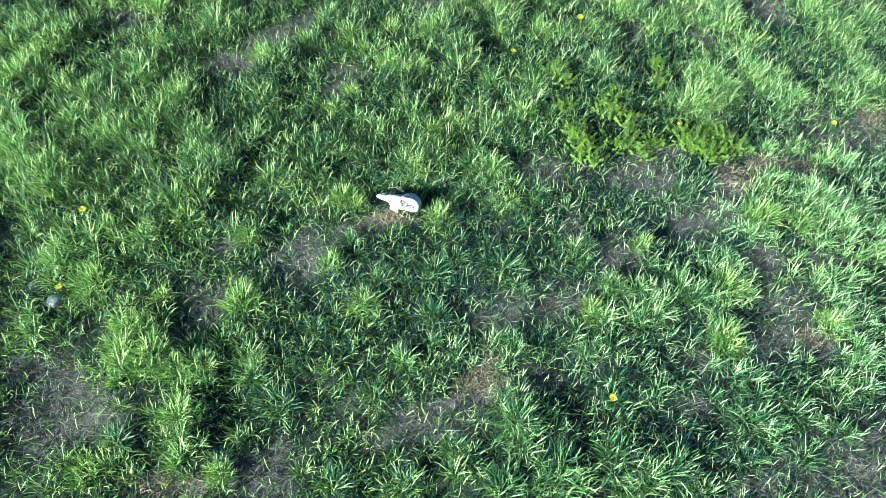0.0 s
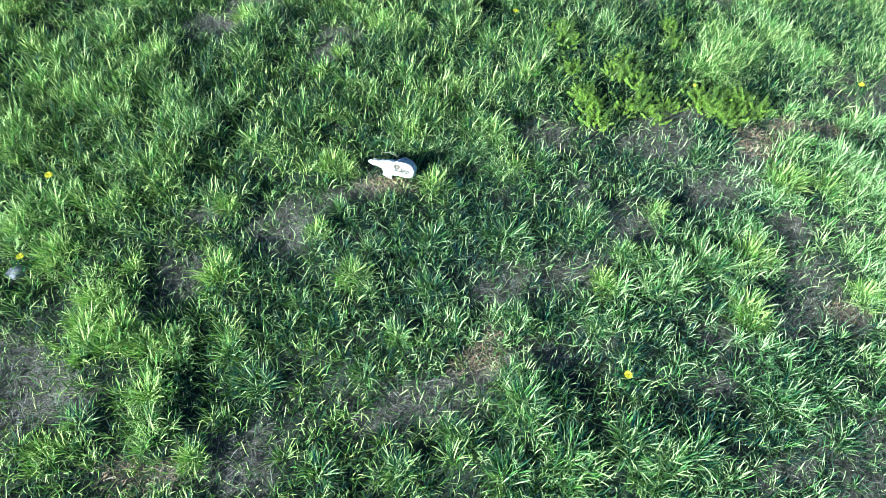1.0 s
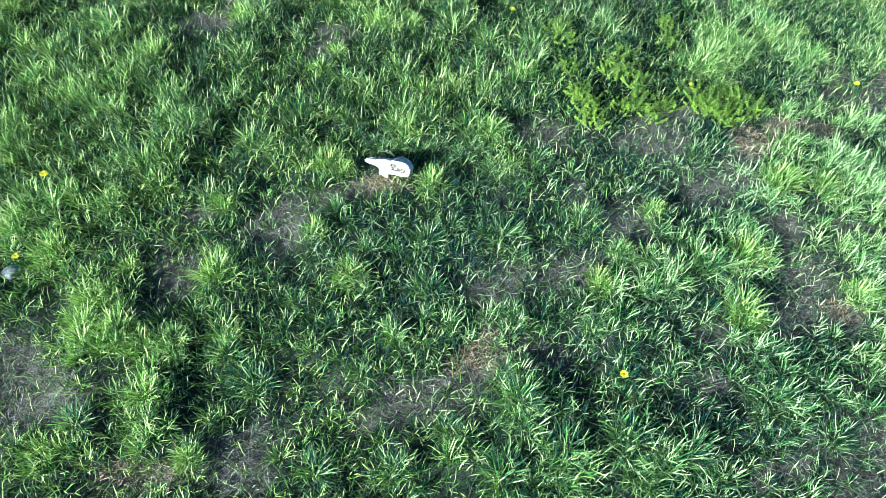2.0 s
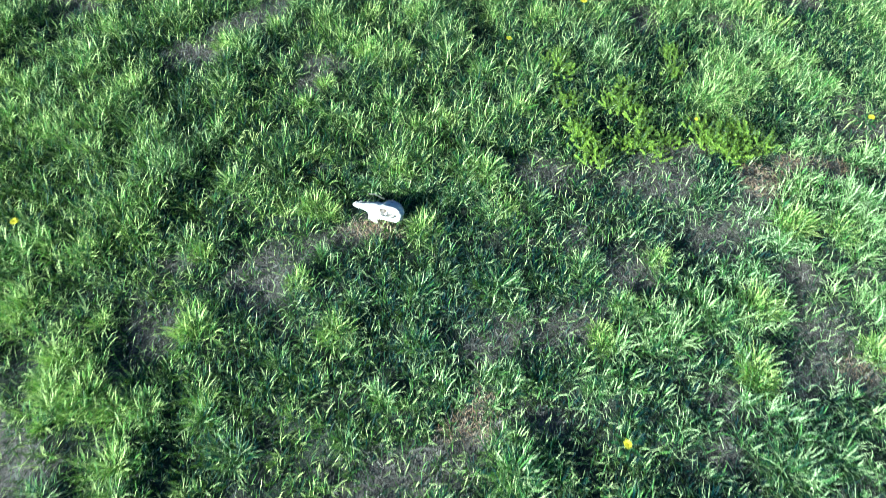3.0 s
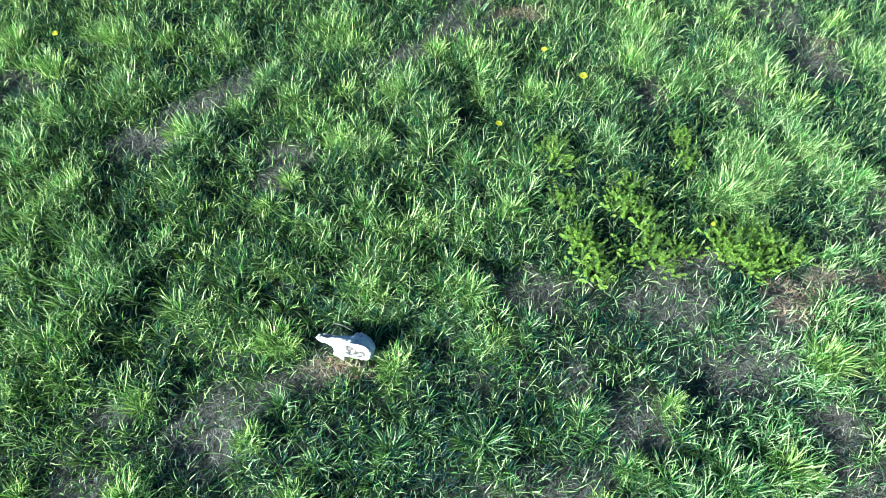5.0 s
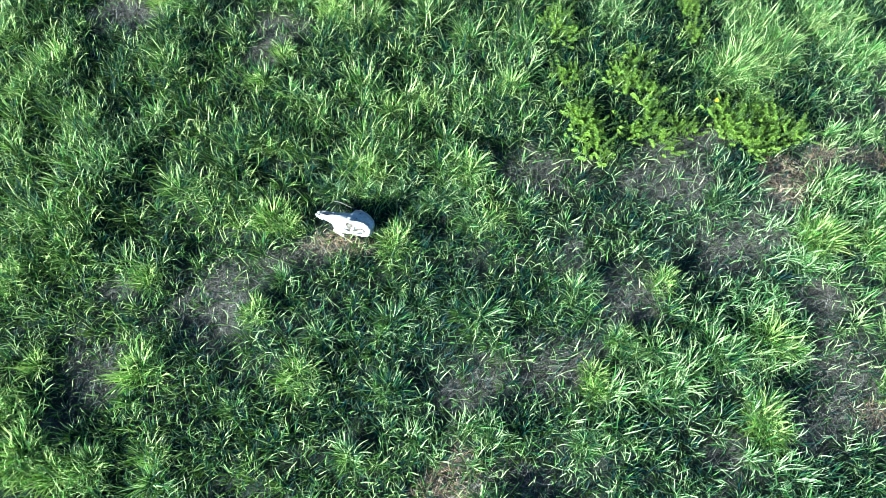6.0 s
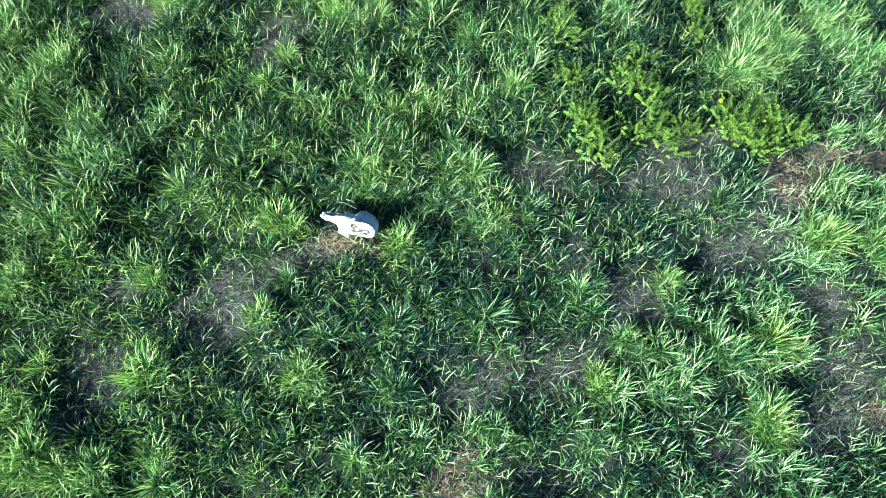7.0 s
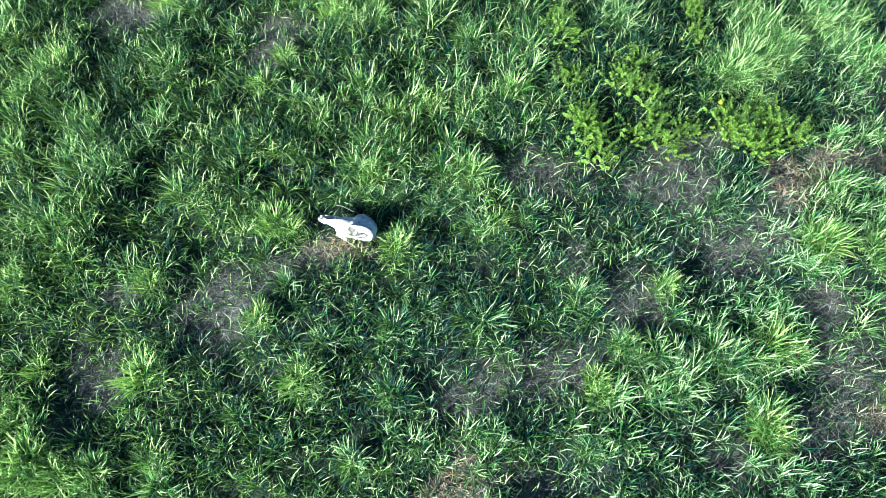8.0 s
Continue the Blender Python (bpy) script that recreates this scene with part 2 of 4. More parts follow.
bare(2.80, 3.35, 0.13, 0.17, 0, 0.9)
bare(2.52, 3.55, 0.13, 0.09, 0, 0.8)
straw(2.90, 3.49, 0.09, 0.13, 0, 0.7)
straw(2.31, 2.98, 0.18, 0.05, 0, 0.7)
bare(2.20, 2.96, 0.12, 0.09, 0, 0.8)
soil(0.19, 4.85, 0.18, 0.09, 0, 0.97)
soil(0.40, 4.98, 0.18, 0.07, 0, 0.97)
straw(0.42, 5.00, 0.12, 0.04, 0, 0.7)
soil(-0.07, 4.55, 0.08, 0.07, 0, 0.9)
bare(-1.48, 3.81, 0.16, 0.08, 0, 0.9)
bare(-1.07, 4.24, 0.07, 0.13, 0, 0.9)
bare(-1.22, 4.03, 0.11, 0.08, 0, 0.8)
bare(-0.67, 3.67, 0.10, 0.10, 0, 0.9)
bare(-0.87, 4.07, 0.06, 0.05, 0, 0.7)
bare(1.34, 4.27, 0.09, 0.09, 0, 0.8)
bare(1.95, 4.30, 0.12, 0.07, 0, 0.8)
bare(2.36, 4.61, 0.12, 0.11, 0, 0.8)
straw(2.56, 4.79, 0.09, 0.08, 0, 0.5)
straw(1.87, 2.81, 0.04, 0.10, 0, 0.8)
soil(1.48, 3.07, 0.08, 0.07, 0, 0.97)
soil(1.78, 2.84, 0.05, 0.13, 0, 0.9)


WEED_SPOTS = []


def weed(x, y, r):
    WEED_SPOTS.append((x, y, r))


weed(1.16, 3.48, 0.07)
weed(1.20, 3.31, 0.07)
weed(1.08, 3.40, 0.07)
weed(1.23, 3.19, 0.07)
weed(1.26, 3.07, 0.07)
weed(1.17, 3.11, 0.07)
weed(1.13, 3.34, 0.07)
weed(0.88, 3.19, 0.07)
weed(0.92, 3.10, 0.07)
weed(0.94, 3.00, 0.07)
weed(0.87, 3.13, 0.07)
weed(1.58, 3.25, 0.07)
weed(1.69, 3.23, 0.07)
weed(1.79, 3.21, 0.07)
weed(1.70, 3.13, 0.07)
weed(1.62, 3.15, 0.07)
weed(1.71, 3.05, 0.07)
weed(1.82, 3.12, 0.07)
weed(1.59, 3.10, 0.07)
weed(1.75, 3.05, 0.07)
weed(1.49, 3.90, 0.07)
weed(1.51, 3.75, 0.07)
weed(0.77, 3.77, 0.07)
weed(0.80, 3.67, 0.07)
weed(0.83, 3.42, 0.07)
weed(1.39, 3.15, 0.07)
weed(1.92, 3.15, 0.07)


def weedy(x, y):
    """0 to 1: how far weeds crowd out the grass there."""
    free = np.ones(np.shape(x))
    for wx, wy, r in WEED_SPOTS:
        free *= 1 - 0.8 * np.exp(-((np.asarray(x) - wx) ** 2 + (np.asarray(y) - wy) ** 2) / (1.3 * r) ** 2)
    return 1 - free


# the worn spots further up the field are broader
SPOTS = [(x, y - 0.03, rx * 1.1, ry * 1.35, a, st, kind) if y > 3.5 else (x, y, rx, ry, a, st, kind) for x, y, rx, ry, a, st, kind in SPOTS]


def spot_mask(x, y, kinds):
    """0 to 1: how far the place lies in a worn spot of these kinds, with ragged edges."""
    x, y = np.asarray(x, float), np.asarray(y, float)
    ragged = 0.55 * (smooth_noise(x, y, 0.09, 3) - 0.5) + 0.5 * (smooth_noise(x, y, 0.03, 4) - 0.5)
    keep = np.ones(x.shape)
    for sx, sy, rx, ry, a, st, kind in SPOTS:
        if kind in kinds:
            dx, dy = x - sx, y - sy
            u, v = (dx * math.cos(a) + dy * math.sin(a)) / rx, (-dx * math.sin(a) + dy * math.cos(a)) / ry
            d = np.sqrt(u * u + v * v) + ragged
            keep *= 1 - st * np.clip((1.44 - d) / 0.6, 0, 1)
    return 1 - keep


def step(v, a, b):
    s = np.clip((v - a) / (b - a), 0, 1)
    return s * s * (3 - 2 * s)


RELIEF = []


# raises the grass and tones it pale as if lit
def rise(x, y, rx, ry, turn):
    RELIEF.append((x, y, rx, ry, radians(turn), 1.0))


# shade put into the grass tone, with a slight dip
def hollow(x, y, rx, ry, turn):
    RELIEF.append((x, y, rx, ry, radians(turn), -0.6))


# swells of deep grass toned pale as if lit, and places toned dark as shade
rise(-3.05, 4.10, 0.14, 0.15, 0)
rise(-2.75, 4.06, 0.14, 0.15, 0)
rise(-3.10, 3.86, 0.12, 0.12, 0)
rise(-2.77, 3.82, 0.11, 0.12, 0)
rise(-2.87, 3.65, 0.13, 0.14, 0)
rise(-2.54, 4.25, 0.12, 0.12, 0)
rise(-2.31, 4.30, 0.12, 0.12, 0)
rise(-2.63, 3.41, 0.13, 0.13, 0)
rise(-2.37, 3.40, 0.12, 0.13, 0)
rise(-2.11, 3.57, 0.12, 0.13, 0)
rise(-2.08, 3.93, 0.13, 0.14, 0)
rise(-1.76, 3.54, 0.08, 0.08, 0)
rise(-2.11, 3.03, 0.14, 0.14, 0)
rise(-2.39, 3.13, 0.12, 0.13, 0)
rise(-1.79, 3.29, 0.14, 0.14, 0)
rise(-1.95, 3.11, 0.12, 0.12, 0)
rise(-1.55, 3.07, 0.11, 0.12, 0)
rise(-1.85, 2.85, 0.11, 0.12, 0)
rise(-1.20, 3.04, 0.09, 0.09, 0)
rise(-1.21, 3.79, 0.12, 0.13, 0)
rise(-1.71, 4.13, 0.17, 0.18, 0)
rise(-2.96, 3.46, 0.11, 0.12, 0)
rise(-2.83, 3.15, 0.11, 0.11, 0)
rise(-2.68, 2.91, 0.10, 0.11, 0)
rise(-2.38, 2.71, 0.10, 0.10, 0)
rise(-1.32, 2.82, 0.11, 0.11, 0)
rise(-1.21, 3.40, 0.09, 0.10, 0)
hollow(-2.59, 3.67, 0.11, 0.11, 0)
hollow(-2.61, 3.23, 0.15, 0.15, 0)
hollow(-2.79, 3.37, 0.09, 0.09, 0)
hollow(-2.17, 3.49, 0.06, 0.06, 0)
hollow(-1.98, 2.78, 0.06, 0.06, 0)
hollow(-1.52, 3.31, 0.13, 0.14, 0)
hollow(-1.31, 3.25, 0.11, 0.12, 0)
hollow(-1.79, 3.05, 0.08, 0.08, 0)
hollow(-1.65, 2.93, 0.07, 0.08, 0)
hollow(-1.05, 3.12, 0.09, 0.09, 0)
hollow(-1.78, 3.75, 0.14, 0.15, 0)
rise(-0.90, 4.28, 0.13, 0.13, 0)
rise(-1.02, 4.00, 0.10, 0.11, 0)
rise(-0.70, 4.11, 0.10, 0.11, 0)
rise(-0.46, 3.84, 0.14, 0.14, 0)
rise(-0.15, 4.21, 0.15, 0.15, 0)
rise(-0.29, 3.77, 0.12, 0.12, 0)
rise(0.06, 4.40, 0.13, 0.13, 0)
rise(0.11, 3.99, 0.12, 0.13, 0)
rise(0.09, 3.74, 0.10, 0.10, 0)
rise(0.43, 4.40, 0.15, 0.16, 0)
rise(0.32, 3.68, 0.10, 0.10, 0)
rise(0.76, 4.18, 0.12, 0.13, 0)
rise(0.61, 3.57, 0.09, 0.10, 0)
rise(0.76, 3.73, 0.10, 0.10, 0)
rise(0.28, 3.37, 0.07, 0.08, 0)
rise(0.54, 3.34, 0.11, 0.11, 0)
rise(0.07, 3.24, 0.14, 0.15, 0)
rise(-0.17, 3.27, 0.09, 0.09, 0)
rise(-0.10, 2.96, 0.12, 0.12, 0)
rise(0.26, 2.91, 0.10, 0.11, 0)
rise(0.33, 3.16, 0.09, 0.09, 0)
rise(-0.64, 3.48, 0.07, 0.08, 0)
rise(-0.74, 3.31, 0.07, 0.08, 0)
rise(-0.54, 3.20, 0.07, 0.07, 0)
rise(-0.42, 3.14, 0.07, 0.07, 0)
rise(-0.67, 2.92, 0.09, 0.09, 0)
hollow(-0.05, 3.65, 0.08, 0.08, 0)
hollow(0.01, 3.48, 0.07, 0.08, 0)
hollow(0.30, 3.02, 0.07, 0.07, 0)
hollow(0.86, 3.46, 0.13, 0.14, 0)
hollow(0.84, 4.04, 0.08, 0.09, 0)
hollow(0.68, 4.48, 0.09, 0.09, 0)
hollow(-0.74, 2.90, 0.10, 0.11, 0)
hollow(-0.85, 3.18, 0.11, 0.11, 0)
hollow(-0.31, 3.05, 0.07, 0.07, 0)
hollow(0.45, 3.01, 0.10, 0.11, 0)
hollow(-0.85, 2.89, 0.10, 0.11, 0)
hollow(0.20, 3.49, 0.07, 0.08, 0)
rise(1.36, 4.53, 0.13, 0.14, 0)
rise(1.11, 4.26, 0.11, 0.11, 0)
rise(1.09, 3.83, 0.12, 0.13, 0)
rise(1.58, 4.32, 0.15, 0.16, 0)
rise(2.00, 4.54, 0.16, 0.17, 0)
rise(1.80, 3.77, 0.16, 0.17, 0)
rise(1.65, 3.46, 0.12, 0.12, 0)
rise(2.07, 4.12, 0.13, 0.14, 0)
rise(1.90, 3.65, 0.14, 0.15, 0)
rise(2.18, 3.88, 0.13, 0.13, 0)
rise(2.30, 3.65, 0.13, 0.13, 0)
rise(2.83, 4.63, 0.15, 0.16, 0)
rise(2.94, 4.36, 0.19, 0.20, 0)
rise(2.93, 4.01, 0.14, 0.15, 0)
rise(2.72, 3.73, 0.11, 0.11, 0)
rise(3.19, 4.56, 0.13, 0.13, 0)
rise(2.99, 3.77, 0.11, 0.12, 0)
rise(2.08, 3.09, 0.10, 0.10, 0)
rise(2.42, 3.58, 0.08, 0.09, 0)
rise(2.58, 3.10, 0.12, 0.13, 0)
rise(2.85, 3.58, 0.09, 0.09, 0)
hollow(1.96, 4.35, 0.09, 0.09, 0)
hollow(2.56, 3.98, 0.22, 0.23, 0)
hollow(2.53, 4.36, 0.12, 0.12, 0)
hollow(1.46, 3.33, 0.11, 0.12, 0)
hollow(1.14, 3.60, 0.13, 0.14, 0)
hollow(1.65, 4.15, 0.06, 0.07, 0)
hollow(1.38, 3.88, 0.08, 0.09, 0)
hollow(1.96, 3.24, 0.08, 0.08, 0)
hollow(2.24, 3.78, 0.06, 0.07, 0)
rise(-2.03, 1.54, 0.10, 0.10, 0)
rise(-1.60, 1.48, 0.11, 0.11, 0)
rise(-1.42, 1.45, 0.12, 0.12, 0)
rise(-1.20, 1.43, 0.09, 0.09, 0)
rise(-0.88, 1.46, 0.08, 0.09, 0)
rise(-1.20, 1.21, 0.13, 0.13, 0)
rise(-0.94, 0.89, 0.09, 0.10, 0)
rise(-1.11, 0.96, 0.07, 0.07, 0)
rise(-1.41, 0.98, 0.09, 0.09, 0)
rise(-1.67, 0.90, 0.10, 0.11, 0)
rise(-1.46, 0.86, 0.07, 0.07, 0)
rise(-1.52, 1.24, 0.09, 0.09, 0)
rise(-0.66, 1.10, 0.07, 0.07, 0)
rise(-0.80, 1.03, 0.08, 0.08, 0)
rise(-1.09, 1.08, 0.08, 0.09, 0)
rise(-0.59, 0.88, 0.07, 0.07, 0)
hollow(-0.88, 1.24, 0.16, 0.17, 0)
hollow(-1.05, 1.48, 0.07, 0.08, 0)
hollow(-1.28, 1.02, 0.08, 0.09, 0)
hollow(-0.73, 1.32, 0.11, 0.12, 0)
hollow(-1.59, 1.09, 0.09, 0.09, 0)
hollow(-1.94, 1.16, 0.12, 0.13, 0)
rise(0.07, 1.59, 0.12, 0.13, 0)
rise(-0.45, 1.42, 0.07, 0.07, 0)
rise(-0.31, 1.34, 0.08, 0.08, 0)
rise(-0.08, 1.51, 0.07, 0.07, 0)
rise(0.48, 1.21, 0.16, 0.17, 0)
rise(0.23, 1.11, 0.09, 0.10, 0)
rise(0.44, 1.65, 0.08, 0.09, 0)
rise(0.36, 1.60, 0.07, 0.07, 0)
rise(-0.31, 1.15, 0.06, 0.06, 0)
rise(-0.50, 0.99, 0.09, 0.10, 0)
rise(-0.06, 0.90, 0.09, 0.09, 0)
rise(0.18, 0.95, 0.08, 0.08, 0)
rise(0.65, 0.93, 0.08, 0.08, 0)
rise(0.45, 1.39, 0.07, 0.07, 0)
hollow(-0.52, 1.36, 0.08, 0.09, 0)
hollow(0.34, 1.01, 0.12, 0.12, 0)
hollow(0.60, 1.07, 0.10, 0.11, 0)
hollow(-0.56, 1.55, 0.11, 0.12, 0)
rise(1.56, 1.67, 0.14, 0.14, 0)
rise(1.11, 1.43, 0.08, 0.09, 0)
rise(1.35, 1.47, 0.09, 0.09, 0)
rise(1.66, 1.34, 0.16, 0.17, 0)
rise(1.62, 1.23, 0.09, 0.09, 0)
rise(1.34, 1.01, 0.08, 0.09, 0)
rise(0.94, 1.00, 0.07, 0.07, 0)
rise(1.08, 0.98, 0.07, 0.07, 0)
rise(0.83, 0.92, 0.08, 0.08, 0)
rise(2.02, 1.25, 0.09, 0.10, 0)
rise(1.83, 1.00, 0.09, 0.09, 0)
rise(2.25, 1.60, 0.08, 0.09, 0)
rise(2.19, 1.40, 0.09, 0.10, 0)
rise(0.88, 1.62, 0.08, 0.09, 0)
rise(2.23, 1.75, 0.13, 0.14, 0)
rise(2.06, 1.51, 0.08, 0.08, 0)
hollow(1.27, 1.14, 0.11, 0.12, 0)
hollow(1.09, 1.09, 0.11, 0.11, 0)
hollow(1.52, 1.08, 0.17, 0.18, 0)
hollow(1.90, 1.48, 0.09, 0.10, 0)
rise(-2.38, 2.56, 0.19, 0.20, 0)
rise(-2.63, 2.82, 0.18, 0.19, 0)
rise(-1.90, 2.21, 0.13, 0.14, 0)
rise(-2.07, 2.04, 0.13, 0.14, 0)
rise(-1.88, 1.90, 0.15, 0.15, 0)
rise(-1.67, 1.84, 0.14, 0.15, 0)
rise(-1.67, 2.22, 0.11, 0.12, 0)
rise(-1.49, 2.52, 0.19, 0.20, 0)
rise(-1.50, 2.84, 0.16, 0.17, 0)
rise(-1.07, 2.24, 0.12, 0.13, 0)
rise(-1.00, 1.79, 0.13, 0.14, 0)
rise(-2.05, 1.60, 0.13, 0.13, 0)
rise(-1.57, 1.64, 0.14, 0.14, 0)
rise(-0.61, 2.53, 0.16, 0.17, 0)
rise(-0.11, 2.83, 0.17, 0.18, 0)
rise(0.29, 2.81, 0.15, 0.15, 0)
rise(0.03, 2.44, 0.10, 0.11, 0)
rise(0.48, 2.58, 0.14, 0.15, 0)
rise(1.20, 2.29, 0.11, 0.11, 0)
rise(1.01, 1.99, 0.10, 0.11, 0)
rise(1.92, 2.51, 0.19, 0.20, 0)
rise(2.16, 2.32, 0.22, 0.23, 0)
rise(2.22, 1.89, 0.22, 0.23, 0)
rise(1.73, 2.07, 0.16, 0.17, 0)
rise(1.41, 2.02, 0.16, 0.16, 0)
rise(1.55, 1.65, 0.15, 0.16, 0)
rise(0.84, 1.71, 0.13, 0.13, 0)
rise(-0.33, 1.81, 0.16, 0.17, 0)
rise(-0.57, 2.09, 0.10, 0.11, 0)
rise(0.51, 1.93, 0.10, 0.10, 0)
rise(0.87, 2.25, 0.12, 0.13, 0)
rise(1.18, 1.90, 0.13, 0.14, 0)
rise(2.38, 2.62, 0.22, 0.23, 0)
rise(2.47, 2.38, 0.20, 0.21, 0)
rise(-0.94, 2.65, 0.15, 0.16, 0)
rise(1.57, 2.21, 0.14, 0.15, 0)
hollow(-0.22, 2.23, 0.22, 0.23, 0)
hollow(-0.38, 1.95, 0.16, 0.17, 0)
hollow(0.36, 2.26, 0.20, 0.21, 0)
hollow(-1.64, 2.69, 0.16, 0.17, 0)
hollow(-1.28, 2.63, 0.15, 0.16, 0)
hollow(-0.03, 1.76, 0.19, 0.20, 0)
hollow(-0.45, 1.60, 0.16, 0.16, 0)
rise(-0.50, 4.73, 0.22, 0.21, 5)
rise(-1.95, 4.60, 0.22, 0.21, 5)
rise(-2.60, 4.55, 0.22, 0.25, 5)
rise(1.38, 4.89, 0.22, 0.34, 5)
rise(-1.25, 4.61, 0.18, 0.17, 5)
rise(0.31, 4.63, 0.22, 0.17, 5)
rise(1.98, 4.55, 0.25, 0.23, 5)
rise(1.89, 2.59, 0.16, 0.16, 0)
rise(2.07, 2.80, 0.15, 0.15, 0)
rise(2.11, 2.54, 0.18, 0.18, 0)
rise(2.28, 3.11, 0.17, 0.17, 0)
rise(2.13, 2.98, 0.13, 0.13, 0)
rise(2.22, 2.78, 0.16, 0.16, 0)
rise(2.01, 2.27, 0.14, 0.14, 0)
rise(-1.41, 1.48, 0.13, 0.13, 0)
rise(-1.26, 1.45, 0.12, 0.12, 0)
rise(-1.50, 1.69, 0.11, 0.11, 0)
rise(-1.13, 1.42, 0.10, 0.10, 0)
rise(-1.31, 1.36, 0.13, 0.13, 0)
rise(-1.09, 2.26, 0.12, 0.12, 0)
rise(1.56, 1.67, 0.13, 0.13, 0)
rise(1.08, 1.88, 0.10, 0.10, 0)
rise(0.94, 1.88, 0.10, 0.10, 0)
rise(0.34, 1.56, 0.09, 0.09, 0)
rise(0.50, 1.63, 0.08, 0.08, 0)


def swell(x, y, dip=0.2):
    """-1 to 1: how much higher or lower than usual the grass stands; dip: how far the places toned dark as shade count
    as low.
    """
    x, y = np.asarray(x, float), np.asarray(y, float)
    v = np.zeros(x.shape)
    for sx, sy, rx, ry, a, amount in RELIEF:
        dx, dy = x - sx, y - sy
        p, q = (dx * math.cos(a) + dy * math.sin(a)) / rx, (-dx * math.sin(a) + dy * math.cos(a)) / ry
        v += (amount if amount > 0 else amount * dip) * np.exp(-1.1 * (p * p + q * q))
    return np.clip(v, -1, 1)


def lushness(x, y):
    """0: short thin turf; 1: deep thick grass."""
    x, y = np.asarray(x, float), np.asarray(y, float)
    far = step(y, 2.2, 3.0) * (1 - 0.55 * step(x, 0.75, 1.1) * (1 - step(y, 3.1, 3.5)))
    left = step(-x, 0.5, 1.7) * step(y, 1.6, 2.3)
    middle = 0.34 * np.exp(-((x - 0.2) / 0.75) ** 2 - ((y - 2.05) / 0.5) ** 2)
    near = 0.6 * np.exp(-((x - 0.8) / 0.6) ** 2 - ((y - 0.9) / 0.35) ** 2)
    v = 0.42 + 0.44 * np.maximum(np.maximum(far, left), np.maximum(middle, near))
    v += 0.25 * (smooth_noise(x, y, 0.35, 7) - 0.5) + 0.15 * (smooth_noise(x, y, 0.16, 8) - 0.5)
    return np.clip(v, 0.05, 1.1)


def height(x, y):
    """The ground's height over the plan."""
    x, y = np.asarray(x, float), np.asarray(y, float)
    h = 0.018 * swell(x, y) + 0.06 * (smooth_noise(x, y, 0.9, 11) - 0.5) + 0.03 * (smooth_noise(x, y, 0.3, 12) - 0.5) + 0.012 * (smooth_noise(x, y, 0.08, 13) - 0.5)
    return h + 0.03 * lushness(x, y) - 0.012


# ---- ground ----
def in_view_field(x, y, margin=0.35):
    return (np.abs(x - 0.1) < 2.15 + margin + 0.34 * (y - 0.8)) & (y > 0.75 - margin) & (y < 5.35 + margin)


def axis(lo, hi, fine, out):
    inner = list(np.arange(lo, hi + 1e-6, fine))
    left, right, s = [], [], fine
    a, b = lo, hi
    while b < out:
        s *= 1.35
        a, b = a - s, b + s
        left.append(a)
        right.append(b)
    return np.array(left[::-1] + inner + right)


def build_ground():
    xs, ys = axis(-3.8, 3.9, 0.03, 1500.0), axis(0.3, 5.8, 0.03, 1500.0)
    gx, gy = np.meshgrid(xs, ys)
    near = (np.abs(gx) < 12) & (np.abs(gy - 3) < 12)
    z = np.where(near, height(gx, gy), 0.01 + 0.0 * gx)
    crumbs = spot_mask(gx, gy, ("soil", "bare")) * near
    z = z + crumbs * 0.02 * (smooth_noise(gx, gy, 0.045, 21) - 0.5)
    verts = np.stack([gx, gy, z], -1).reshape(-1, 3)
    nx, ny = len(xs), len(ys)
    k = np.arange(nx * ny).reshape(ny, nx)
    quads = np.stack([k[:-1, :-1], k[:-1, 1:], k[1:, 1:], k[1:, :-1]], -1).reshape(-1, 4)
    me = bpy.data.meshes.new("ground")
    me.from_pydata(verts.tolist(), [], quads.tolist())
    # 1 under full grass, where the ground colour carries the shade
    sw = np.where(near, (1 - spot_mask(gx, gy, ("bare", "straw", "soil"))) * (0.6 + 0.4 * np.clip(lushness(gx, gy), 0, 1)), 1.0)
    at = me.attributes.new("sward_shade", "FLOAT", "POINT")
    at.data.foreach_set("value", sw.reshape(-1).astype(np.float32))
    out = np.where(in_view_field(gx, gy, 0.3), 0.0, np.clip(0.35 + 0.5 * smooth_noise(gx, gy, 0.4, 61) + 0.06 * np.hypot(gx, gy - 3), 0, 1))
    me.attributes.new("canopy", "FLOAT", "POINT").data.foreach_set("value", out.reshape(-1).astype(np.float32))
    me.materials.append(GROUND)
    me.shade_smooth()
    tagged(new("ground", me), "uneven meadow soil with worn bare spots under grass", "ground", kind="structure")


build_ground()

# ---- grass ----


